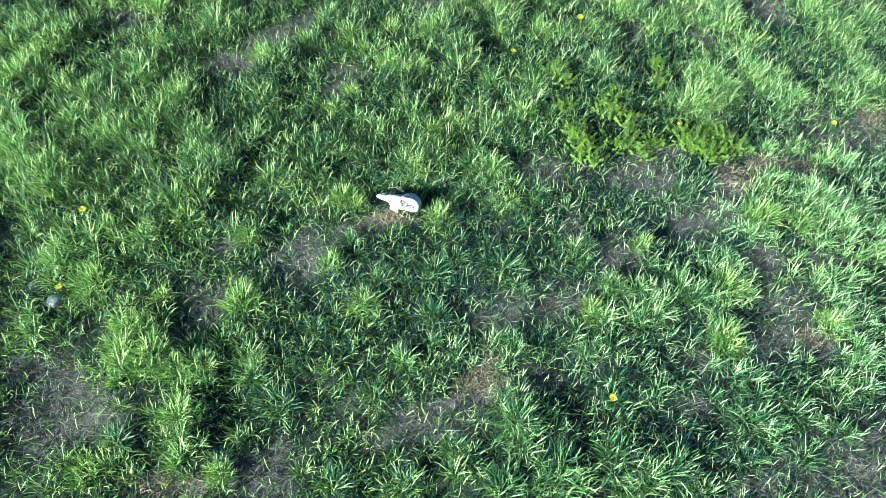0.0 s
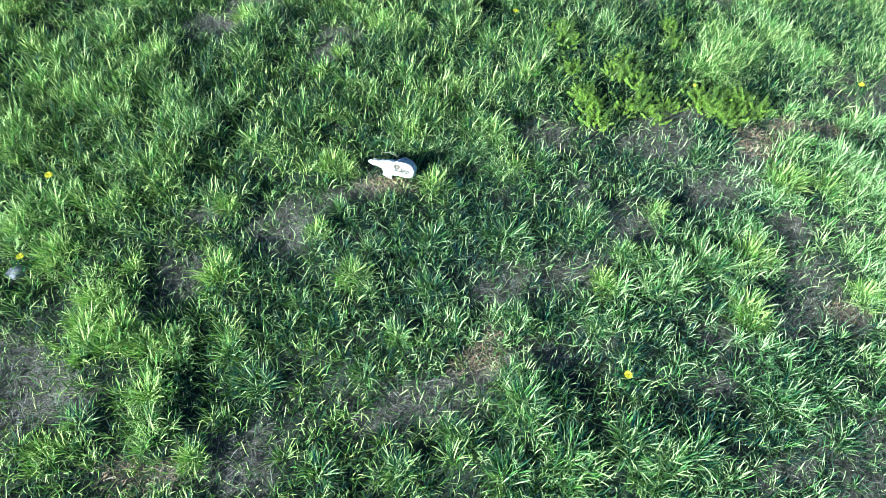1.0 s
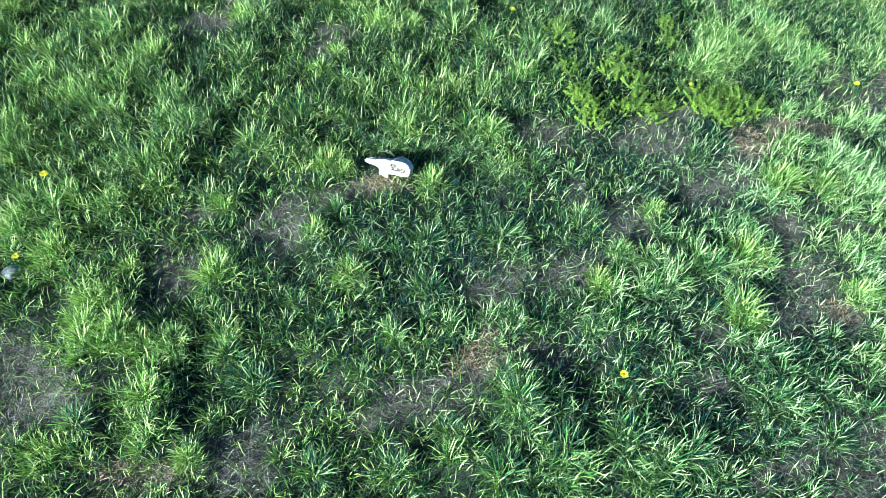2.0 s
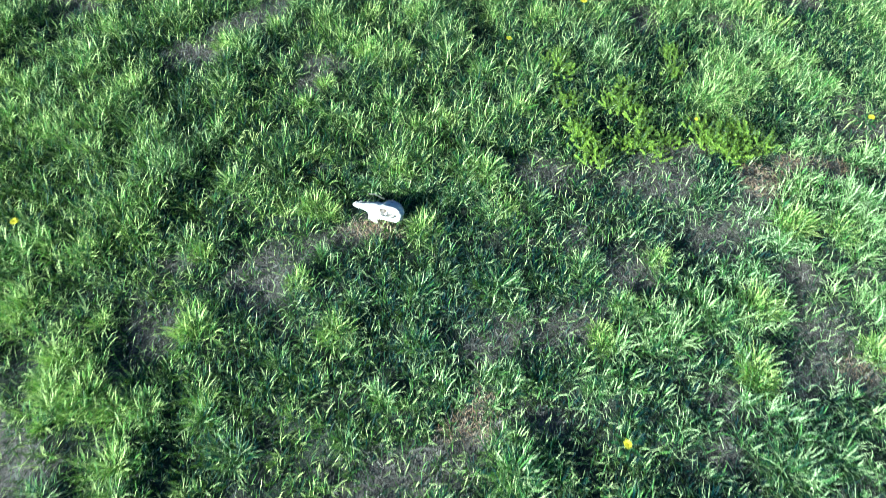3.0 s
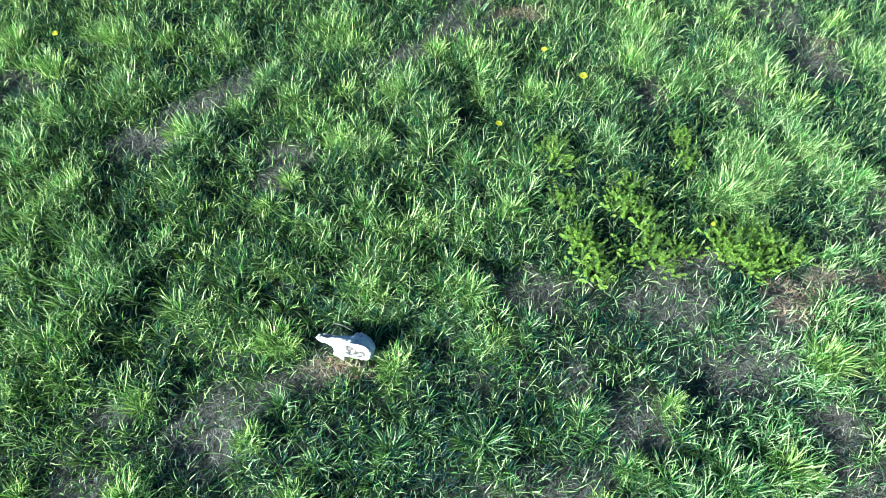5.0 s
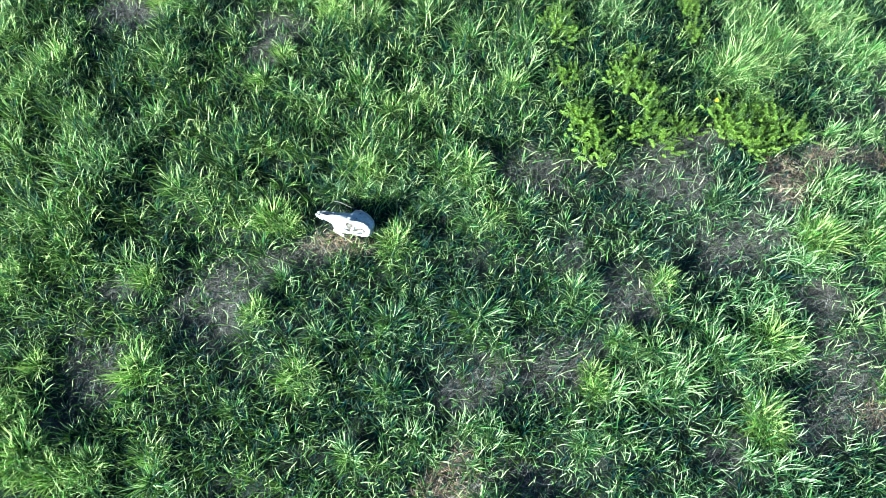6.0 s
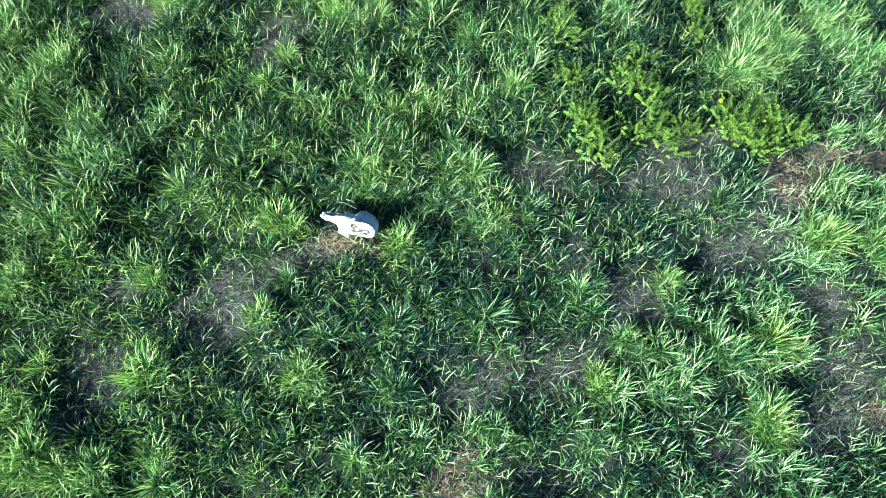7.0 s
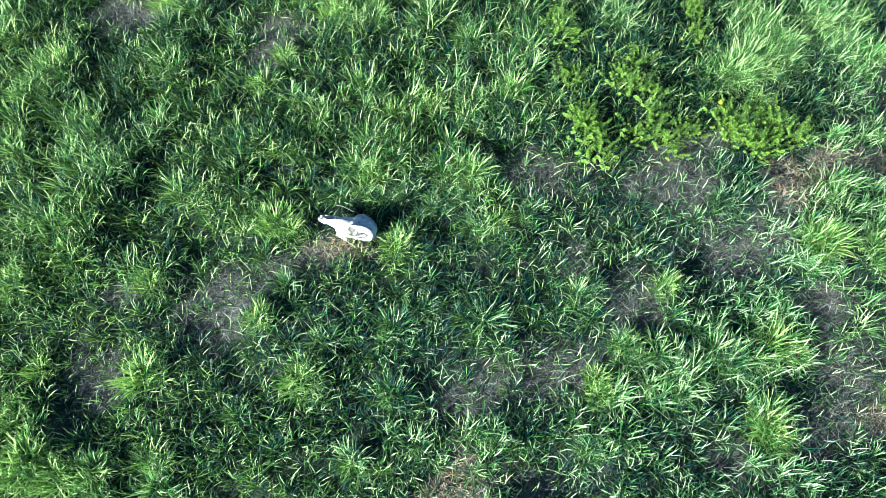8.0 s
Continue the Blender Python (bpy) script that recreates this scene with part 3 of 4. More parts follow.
def blade_mesh(name, x, y, z, az, length, width, lean, curl, tone, mat, rng, twist=0.5, segs=3, cool=None):
    """Many blades in one mesh: tapered strips that lean towards az and bend over along their length."""
    n = len(x)
    LEVELS = np.array([0.0, 0.38, 0.72, 1.0]) if segs == 3 else np.array([0.0, 0.55, 1.0])
    nv, nl = 2 * segs + 1, 4 * segs - 1
    seg = np.diff(LEVELS)
    mid = (LEVELS[1:] + LEVELS[:-1]) / 2
    th = np.minimum(lean[:, None] + curl[:, None] * mid[None, :] ** 1.6, 2.2)
    r = np.concatenate([np.zeros((n, 1)), np.cumsum(np.sin(th) * seg, 1)], 1) * length[:, None]
    h = np.concatenate([np.zeros((n, 1)), np.cumsum(np.cos(th) * seg, 1)], 1) * length[:, None]
    sway = (rng.random(n) - 0.5) * 0.5
    ang = az[:, None] + sway[:, None] * LEVELS[None, :] ** 2
    px, py = x[:, None] + r * np.cos(ang), y[:, None] + r * np.sin(ang)
    pz = np.maximum(z[:, None] + h, z[:, None] + 0.003)
    tw = (rng.random(n) - 0.5) * 2 * twist
    wx, wy, wz = -np.sin(az) * np.cos(tw), np.cos(az) * np.cos(tw), np.sin(tw)
    half = width[:, None] * np.array([0.36, 0.5, 0.38] if segs == 3 else [0.42, 0.46])[None, :]
    v = np.zeros((n, nv, 3))
    for k in range(segs):
        for side, s in ((0, -1), (1, 1)):
            v[:, 2 * k + side, 0] = px[:, k] + s * half[:, k] * wx
            v[:, 2 * k + side, 1] = py[:, k] + s * half[:, k] * wy
            v[:, 2 * k + side, 2] = pz[:, k] + s * half[:, k] * wz
    v[:, nv - 1] = np.stack([px[:, segs], py[:, segs], pz[:, segs]], -1)
    ring = np.array([0, 1, 3, 2, 2, 3, 5, 4, 4, 5, 6] if segs == 3 else [0, 1, 3, 2, 2, 3, 4])
    loops = (ring[None, :] + nv * np.arange(n)[:, None]).reshape(-1)
    starts = (4 * np.arange(segs)[None, :] + nl * np.arange(n)[:, None]).reshape(-1)
    me = bpy.data.meshes.new(name)
    me.vertices.add(nv * n)
    me.vertices.foreach_set("co", v.reshape(-1).astype(np.float32))
    me.loops.add(nl * n)
    me.loops.foreach_set("vertex_index", loops.astype(np.int32))
    me.polygons.add(segs * n)
    me.polygons.foreach_set("loop_start", starts.astype(np.int32))
    me.update(calc_edges=True)
    me.validate()
    cool = np.full(n, 0.25) if cool is None else cool
    for key, vals in (("tone", np.repeat(tone, nv)), ("along", np.tile(np.repeat(LEVELS, 2)[:nv], n)), ("cool", np.repeat(cool, nv))):
        me.attributes.new(key, "FLOAT", "POINT").data.foreach_set("value", vals.astype(np.float32))
    me.materials.append(mat)
    me.shade_smooth()
    return me


def bluish(x, y):
    """0 to 1: how much blue of shade and haze is put into the grass colour."""
    v = 0.2 + 0.4 * step(x, 0.0, 1.5) * (1 - 0.65 * step(y, 2.7, 3.4)) + 0.45 * np.exp(-((x - 0.1) / 0.8) ** 2 - ((y - 1.9) / 0.5) ** 2)
    return np.clip(v + 0.4 * (smooth_noise(x, y, 0.25, 51) - 0.5), 0, 1)


def spaced(rng, tries, gap):
    """Places over the plan that keep the distance gap(x, y) from one another, as tussocks do."""
    px, py = rng.uniform(-4.2, 4.4, tries), rng.uniform(0.35, 5.75, tries)
    inside = in_view_field(px, py)
    px, py = px[inside], py[inside]
    need = gap(px, py)
    cell, grid, kept = 0.05, {}, []
    for k in range(len(px)):
        x, y, g = float(px[k]), float(py[k]), float(need[k])
        i, j, reach = int(x // cell), int(y // cell), int(g // cell) + 1
        free = True
        for a in range(i - reach, i + reach + 1):
            for b in range(j - reach, j + reach + 1):
                for q in grid.get((a, b), ()):
                    if (px[q] - x) ** 2 + (py[q] - y) ** 2 < g * g:
                        free = False
                        break
                if not free:
                    break
            if not free:
                break
        if free:
            grid.setdefault((i, j), []).append(k)
            kept.append(k)
    return px[kept], py[kept]


def field_grass():
    rng = np.random.default_rng(5)
    # tussocks, wider and thicker where the turf is lush
    cx, cy = spaced(rng, 42000, lambda x, y: 0.045 + 0.022 * smooth_noise(x, y, 0.3, 35))
    light_shade = swell(cx, cy, 1.0)
    lush = lushness(cx, cy) + 0.4 * np.clip(-light_shade, 0, 1)
    mounds = step(0.6 * smooth_noise(cx, cy, 0.19, 33) + 0.4 * smooth_noise(cx, cy, 0.13, 34), 0.34, 0.66)
    mounds = np.clip(0.16 + 0.32 * mounds + 0.7 * swell(cx, cy), 0, 1.1)
    up_field = step(cy, 2.9, 3.6)
    gaps = 0.62 + 0.38 * np.minimum(mounds, 1)
    worn = spot_mask(cx, cy, ("bare", "straw", "soil"))
    keep = rng.random(len(cx)) < gaps * (0.62 + 0.45 * lush) * (1 - 0.6 * weedy(cx, cy)) * (1 - 0.87 * worn)
    cx, cy, lush, mounds, up_field, worn, light_shade = cx[keep], cy[keep], lush[keep], mounds[keep], up_field[keep], worn[keep], light_shade[keep]
    k = len(cx)
    grown = rng.uniform(0.65, 1.3, k) * (1 - 0.55 * worn)
    count = ((36 + 56 * lush) * grown * (0.75 + 0.35 * mounds)).astype(int)
    c = np.repeat(np.arange(k), count)
    m = len(c)
    reach = ((0.026 + 0.030 * rng.random(k)) * grown ** 0.5)[c]
    a = rng.uniform(0, math.tau, m)
    out = rng.random(m) ** 0.6
    rad = reach * out
    x, y = cx[c] + rad * np.cos(a), cy[c] + rad * np.sin(a)
    lean_az = rng.uniform(0, math.tau, k)
    az = np.where(rng.random(m) < 0.72, a + rng.normal(0, 0.55, m), rng.uniform(0, math.tau, m))
    az = np.where(rng.random(m) < 0.15, lean_az[c] + rng.normal(0, 0.6, m), az)
    size = ((0.50 + 0.55 * lush) * (0.67 + 0.41 * mounds) * (0.6 + 0.4 * grown))[c]
    length = size * rng.uniform(0.052, 0.146, m) * (1.1 - 0.25 * out)
    width = rng.uniform(0.0025, 0.0050, m) * (0.6 + 0.4 * size)
    lean = 0.08 + (0.62 + 0.2 * up_field[c]) * out * rng.uniform(0.3, 1.0, m) + np.abs(rng.normal(0, 0.16, m))
    curl = np.where(rng.random(m) < 0.34, rng.uniform(1.2, 2.5, m), rng.uniform(0.1, 1.2, m))
    # besides random variation, light and shade by place are put into the tone
    tone = -0.64 + 0.22 * smooth_noise(cx, cy, 0.5, 31) + 0.38 * rng.random(k) + 0.1 * mounds + 0.5 * light_shade
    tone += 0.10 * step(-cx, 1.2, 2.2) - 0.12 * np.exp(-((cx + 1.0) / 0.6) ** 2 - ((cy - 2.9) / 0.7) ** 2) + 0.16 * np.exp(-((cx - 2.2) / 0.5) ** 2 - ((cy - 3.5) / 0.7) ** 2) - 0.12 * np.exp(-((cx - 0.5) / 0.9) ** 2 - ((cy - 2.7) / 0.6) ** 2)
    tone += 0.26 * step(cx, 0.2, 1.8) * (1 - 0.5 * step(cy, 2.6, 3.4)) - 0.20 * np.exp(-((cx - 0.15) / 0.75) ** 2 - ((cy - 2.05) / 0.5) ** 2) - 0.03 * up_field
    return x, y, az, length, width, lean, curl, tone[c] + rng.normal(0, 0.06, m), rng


def build_field():
    x, y, az, length, width, lean, curl, tone, rng = field_grass()
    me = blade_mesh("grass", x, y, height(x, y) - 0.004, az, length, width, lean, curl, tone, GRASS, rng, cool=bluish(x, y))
    tagged(new("grass", me), "green meadow grass in uneven clumps over soil", "grass", kind="stuff")
    # short sprouts between the clumps and in the worn spots
    n = 170000
    x, y = rng.uniform(-4.2, 4.4, n), rng.uniform(0.35, 5.75, n)
    keep = in_view_field(x, y) & (rng.random(n) < 1 - 0.22 * spot_mask(x, y, ("bare", "straw")) - 0.42 * spot_mask(x, y, ("soil",)))
    x, y = x[keep], y[keep]
    n = len(x)
    me = blade_mesh("short_grass", x, y, height(x, y) - 0.002, rng.uniform(0, math.tau, n), rng.uniform(0.02, 0.085, n), rng.uniform(0.0024, 0.0046, n),
                    rng.uniform(0.2, 1.3, n), rng.uniform(0.1, 1.0, n), rng.uniform(-0.55, 0.15, n), GRASS, rng, segs=2, cool=bluish(x, y))
    tagged(new("short_grass", me), "short thin grass sprouts between the clumps", "grass", kind="stuff")
    # dead blades lying on the soil
    for name, label, mat, kinds, share, base, n in (("dead_grass", "dry grey dead grass lying on the soil", LITTER, ("bare", "soil"), 0.75, 0.03, 620000),
                                                    ("dry_straw", "brown dry straw lying on the ground", STRAW, ("straw",), 0.95, 0.0, 800000)):
        x, y = rng.uniform(-4.2, 4.4, n), rng.uniform(0.35, 5.75, n)
        keep = in_view_field(x, y) & (rng.random(n) < base + share * spot_mask(x, y, kinds))
        x, y = x[keep], y[keep]
        n = len(x)
        me = blade_mesh(name, x, y, height(x, y) + rng.uniform(0.002, 0.016, n), rng.uniform(0, math.tau, n), 0.012 + 0.055 * rng.random(n) ** 2, rng.uniform(0.0009, 0.0021, n),
                        rng.uniform(0.9, 1.7, n), rng.uniform(-0.5, 0.5, n), rng.uniform(0, 1, n), mat, rng, segs=2)
        tagged(new(name, me), label, "dead grass", kind="stuff")
    # the meadow round about, thinning out with the distance
    n = 1100000
    x, y = rng.uniform(-9, 9.2, n), rng.uniform(-5, 11, n)
    away = np.maximum(np.maximum(np.abs(x - 0.1) - (2.15 + 0.34 * (np.clip(y, 0.8, 5.35) - 0.8)), 0.75 - y), y - 5.35)
    tuftiness = step(0.6 * smooth_noise(x, y, 0.22, 33) + 0.4 * smooth_noise(x, y, 0.13, 34), 0.3, 0.65)
    keep = (away > 0.25) & (rng.random(n) < (0.06 + 0.62 * np.exp(-np.maximum(away, 0) / 1.1)) * (0.35 + 0.65 * tuftiness))
    x, y, away = x[keep], y[keep], np.maximum(away[keep], 0)
    n = len(x)
    me = blade_mesh("outer_grass", x, y, height(x, y) - 0.004, rng.uniform(0, math.tau, n), rng.uniform(0.07, 0.19, n), rng.uniform(0.004, 0.008, n) * (1 + 0.45 * np.minimum(away, 4)),
                    rng.uniform(0.1, 0.8, n), rng.uniform(0.2, 1.3, n), rng.uniform(-0.1, 0.55, n), GRASS, rng, segs=2, cool=np.full(n, 0.1))
    tagged(new("outer_grass", me), "green grass of the meadow all round", "grass", kind="stuff")


build_field()


# ---- tufts that stand out ----
def tuft_mesh(kind, seed):
    rng = np.random.default_rng(seed)
    n = {"lush": 260, "spread": 190, "long": 260}[kind]
    a = rng.uniform(0, math.tau, n)
    reach = {"lush": 0.078, "spread": 0.07, "long": 0.085}[kind]
    out = rng.random(n) ** 0.55
    rad = out * reach * (1 + 0.25 * np.sin(3 * a + seed) + 0.15 * np.sin(5 * a + 2 * seed))
    az = np.where(rng.random(n) < 0.7, a + rng.normal(0, 0.5, n), rng.uniform(0, math.tau, n))
    fold = rng.random(n) < 0.3
    if kind == "long":
        az = rng.normal(0.45, 1.4, n)
        length, lean, curl = rng.uniform(0.06, 0.15, n), rng.uniform(0.15, 0.95, n), rng.uniform(0.5, 1.8, n)
        width, tone = rng.uniform(0.0023, 0.0044, n), rng.uniform(0.0, 0.65, n)
    elif kind == "lush":
        # the high tone puts the brightness of sunlit clumps into the blades
        length, lean, curl = rng.uniform(0.05, 0.155, n) * (1.1 - 0.35 * out), 0.75 * out * rng.uniform(0.3, 1, n) + np.abs(rng.normal(0, 0.2, n)), rng.uniform(0.1, 1.1, n)
        width, tone = rng.uniform(0.0026, 0.0050, n), 0.42 + 0.5 * rng.random(n) - 0.22 * out
    else:
        length, lean, curl = rng.uniform(0.06, 0.175, n) * (1.1 - 0.3 * out), 0.95 * out * rng.uniform(0.3, 1, n) + np.abs(rng.normal(0.05, 0.25, n)), rng.uniform(0.2, 1.3, n)
        width, tone = rng.uniform(0.0030, 0.0056, n), rng.uniform(-0.2, 0.35, n)
    shade_of_green = {"lush": 0.0, "spread": 0.6, "long": 0.1}[kind]
    curl = np.where(fold, curl + rng.uniform(0.6, 1.4, n), curl)
    return blade_mesh(kind + "_tuft", rad * np.cos(a), rad * np.sin(a), np.zeros(n) - 0.006, az, length, width, lean, curl, tone, GRASS, rng, cool=np.full(n, shade_of_green))


TUFT_MESHES = {k: [tuft_mesh(k, 40 + 7 * i + len(k)) for i in range(5)] for k in ("lush", "spread", "long")}
TUFT_LABELS = {"lush": "bright yellow-green upright grass tuft on the meadow soil", "spread": "dark green grass tuft with blades spreading outwards",
               "long": "tall pale green grass tuft leaning over"}
tuft_rng = random.Random(9)


def tuft(kind, x, y, r):
    me = tuft_rng.choice(TUFT_MESHES[kind])
    ob = new("grass_tuft", me)
    s = r / {"lush": 0.14, "spread": 0.15, "long": 0.17}[kind]
    s = min(max(0.9 * s, 0.6), 1.02)
    turn = tuft_rng.uniform(-25, 25) if kind == "long" else tuft_rng.uniform(0, 360)
    ob.matrix_world = pose(x, y, float(height(x, y)), tuft_rng.uniform(-5, 5), tuft_rng.uniform(-5, 5), turn) @ Matrix.Diagonal((s, s, s * tuft_rng.uniform(0.85, 1.1), 1))
    return tagged(ob, TUFT_LABELS[kind], "grass tuft", group="grass tufts of the meadow")


def lush(x, y, r):
    tuft("lush", x, y, r)


def spread(x, y, r):
    tuft("spread", x, y, r)


def long(x, y, r):
    tuft("long", x, y, r)


lush(-1.02, 1.83, 0.16)
lush(-1.07, 2.24, 0.11)
lush(0.01, 2.45, 0.13)
lush(1.19, 2.30, 0.09)
lush(-0.56, 2.55, 0.14)
lush(-0.48, 2.51, 0.11)
lush(-0.57, 2.10, 0.10)
lush(-0.35, 1.85, 0.14)
lush(1.64, 2.06, 0.18)
lush(1.55, 1.73, 0.16)
lush(1.93, 2.54, 0.19)
lush(0.87, 1.88, 0.10)
lush(-0.14, 2.82, 0.14)
lush(0.31, 2.84, 0.14)
lush(0.53, 3.31, 0.12)
lush(0.29, 3.64, 0.10)
lush(-0.74, 3.30, 0.08)
lush(-0.64, 3.48, 0.09)
lush(-1.55, 3.03, 0.12)
lush(-0.06, 3.18, 0.12)
lush(0.11, 3.23, 0.11)
lush(-1.76, 3.38, 0.16)
lush(-1.38, 1.48, 0.16)
lush(-1.15, 1.45, 0.12)
lush(-0.87, 1.47, 0.10)
lush(-1.43, 2.33, 0.14)
lush(-1.45, 2.61, 0.12)
lush(-1.46, 1.84, 0.10)
lush(0.45, 2.59, 0.11)
lush(-1.18, 1.19, 0.15)
lush(-0.92, 0.91, 0.10)
lush(-1.84, 1.90, 0.17)
lush(-2.08, 2.05, 0.13)
lush(-1.58, 1.65, 0.12)
lush(-1.57, 1.50, 0.13)
lush(2.13, 1.85, 0.14)
lush(-1.56, 0.92, 0.11)
lush(-0.12, 4.18, 0.14)
lush(0.37, 4.18, 0.13)
lush(0.68, 4.20, 0.15)
lush(1.02, 4.27, 0.15)
lush(0.34, 4.57, 0.18)
lush(0.09, 4.56, 0.14)
lush(-0.44, 4.19, 0.14)
lush(-0.42, 4.61, 0.14)
lush(-0.74, 4.12, 0.10)
lush(-1.21, 4.57, 0.14)
lush(-1.90, 4.58, 0.18)
lush(-1.61, 4.60, 0.14)
lush(-2.20, 4.29, 0.17)
lush(-2.54, 4.54, 0.18)
lush(-0.20, 3.78, 0.14)
lush(-0.40, 3.77, 0.14)
lush(-1.31, 3.81, 0.13)
lush(-1.02, 4.01, 0.11)
spread(0.60, 2.67, 0.13)
spread(0.40, 2.12, 0.16)
spread(0.01, 2.08, 0.14)
spread(0.03, 1.79, 0.14)
spread(-0.12, 1.52, 0.11)
spread(-0.47, 2.26, 0.07)
spread(0.99, 2.02, 0.10)
spread(1.17, 1.93, 0.12)
spread(1.41, 1.96, 0.14)
spread(-0.27, 2.01, 0.12)
spread(0.13, 2.15, 0.11)
spread(0.45, 1.65, 0.10)
spread(0.81, 1.59, 0.10)
spread(1.49, 2.74, 0.09)
spread(-0.32, 2.72, 0.09)
spread(-1.30, 2.99, 0.11)
spread(-0.99, 2.69, 0.14)
spread(-0.82, 2.80, 0.12)
spread(-0.72, 2.66, 0.11)
spread(0.86, 2.26, 0.09)
spread(-0.60, 1.69, 0.11)
spread(0.02, 2.76, 0.11)
spread(0.46, 1.21, 0.21)
spread(0.92, 1.07, 0.19)
spread(0.65, 1.01, 0.16)
spread(1.17, 1.01, 0.19)
spread(0.39, 0.90, 0.16)
spread(-0.25, 1.33, 0.11)
spread(-1.44, 1.04, 0.13)
spread(-0.87, 1.39, 0.15)
spread(-0.71, 1.24, 0.15)
spread(-0.39, 0.89, 0.14)
spread(-0.07, 0.90, 0.12)
spread(0.16, 1.08, 0.10)
spread(1.58, 1.27, 0.17)
spread(1.82, 1.34, 0.15)
spread(1.82, 1.12, 0.14)
spread(-1.15, 1.47, 0.12)
spread(0.07, 4.02, 0.13)
spread(0.34, 4.95, 0.15)
spread(0.85, 4.74, 0.15)
spread(1.08, 3.85, 0.13)
spread(1.19, 4.18, 0.14)
spread(-1.76, 4.11, 0.13)
spread(-1.96, 3.91, 0.15)
long(1.80, 3.73, 0.17)
long(1.78, 3.50, 0.17)
long(1.66, 3.53, 0.15)
long(1.94, 3.62, 0.16)
long(2.12, 3.82, 0.17)
long(2.22, 3.75, 0.15)
long(2.32, 3.53, 0.13)
long(1.74, 3.29, 0.14)
long(1.77, 3.88, 0.15)
lush(1.40, 4.78, 0.22)
spread(0.02, 2.70, 0.10)
spread(0.15, 2.65, 0.10)
spread(0.27, 2.71, 0.11)
lush(1.30, 4.55, 0.18)
lush(1.54, 4.96, 0.19)
lush(1.92, 4.64, 0.18)
lush(2.08, 4.38, 0.17)
lush(2.23, 4.19, 0.17)
long(2.34, 3.87, 0.16)
lush(2.66, 4.97, 0.19)
lush(1.96, 4.99, 0.19)
lush(2.76, 4.58, 0.18)
long(-1.80, 3.36, 0.15)
lush(1.89, 2.54, 0.15)
lush(-1.42, 1.46, 0.15)
lush(-1.26, 1.42, 0.13)
lush(-1.49, 1.65, 0.11)
lush(1.56, 1.68, 0.14)
lush(2.15, 2.52, 0.14)
spread(-0.28, 2.69, 0.11)
spread(-0.04, 2.68, 0.1)
spread(0.10, 2.63, 0.1)
spread(0.20, 2.69, 0.11)
spread(-0.16, 2.71, 0.09)
spread(0.33, 2.56, 0.1)
lush(0.87, 1.81, 0.1)
lush(1.01, 2.03, 0.09)


# ---- leafy weeds ----
def weed_meshes(seed):
    rng = random.Random(seed)
    stems, leaves = [], bmesh.new()
    for k in range(22):
        a, tilt, h = rng.uniform(0, math.tau), rng.uniform(0.05, 0.75), rng.uniform(0.07, 0.17)
        bx, by = rng.uniform(-0.05, 0.05), rng.uniform(-0.05, 0.05)
        pts = [Vector((bx + math.cos(a) * math.sin(tilt) * h * s, by + math.sin(a) * math.sin(tilt) * h * s, math.cos(tilt * (0.6 + 0.4 * s)) * h * s)) for s in (0, 0.35, 0.7, 1)]
        bm = bmesh.new()
        tube(bm, pts, [0.0016, 0.0014, 0.0012, 0.0009], 5)
        stems.append(mesh_of("stem", bm, STEM))
        d = (pts[-1] - pts[0]).normalized()
        for s in (0.35, 0.55, 0.72, 0.87, 1.0):
            c = pts[0].lerp(pts[-1], s) if s < 1 else pts[-1]
            turn = rng.uniform(0, math.tau)
            size = rng.uniform(0.006, 0.0098) * (1.0 if s < 1 else 0.9)
            side = d.orthogonal().normalized()
            other = d.cross(side)
            for q in range(6):
                b = turn + q * math.tau / 6 + rng.uniform(-0.25, 0.25)
                out = (math.cos(b) * side + math.sin(b) * other + d * rng.uniform(0.0, 0.6)).normalized()
                across = out.cross(d).normalized() * size * 0.36
                lift = d * size * 0.10
                base = leaves.verts.new(c + out * size * 0.04)
                l1, l2 = leaves.verts.new(c + out * size * 0.5 + across + lift), leaves.verts.new(c + out * size * 0.5 - across + lift)
                r1, r2 = leaves.verts.new(c + out * size * 0.88 + across * 0.7), leaves.verts.new(c + out * size * 0.88 - across * 0.7)
                midv, tipv = leaves.verts.new(c + out * size * 0.55), leaves.verts.new(c + out * size - d * size * 0.06)
                for f in ((base, midv, l1), (base, l2, midv), (l1, midv, r1), (midv, l2, r2), (r1, midv, tipv), (midv, r2, tipv)):
                    leaves.faces.new(f)
    return stems, mesh_of("leaves", leaves, WEED, smooth=False)


WEED_KINDS = [weed_meshes(s) for s in (3, 14, 27)]
weed_rng = random.Random(17)
WEED_BASE = []
for stem_meshes, leaf_mesh in WEED_KINDS:
    root = new("leafy_weed")
    for sm in stem_meshes:
        part("stem", sm, STEM, root)
    part("leaves", leaf_mesh, WEED, root, "small pale green whorled leaves")
    tagged(root, "low bushy weed with small bright green whorled leaves", "weed", group="weeds among the grass")
    WEED_BASE.append([root, False])


def weed_plants(x, y, r):
    """Two plants that grow into one another."""
    for k in range(2):
        px, py = x + weed_rng.uniform(-0.03, 0.03), y + weed_rng.uniform(-0.03, 0.03)
        s = weed_rng.uniform(0.85, 1.15)
        m = pose(px, py, float(height(px, py)) - 0.003, 0, 0, weed_rng.uniform(0, 360))
        slot = weed_rng.choice(WEED_BASE)
        if slot[1]:
            ob = copy_thing(slot[0], m)
        else:
            ob, slot[1] = slot[0], True
            ob.matrix_world = m
        ob.scale = (s, s, 0.72 * s)


for wx, wy, wr in WEED_SPOTS:
    weed_plants(wx, wy, wr)


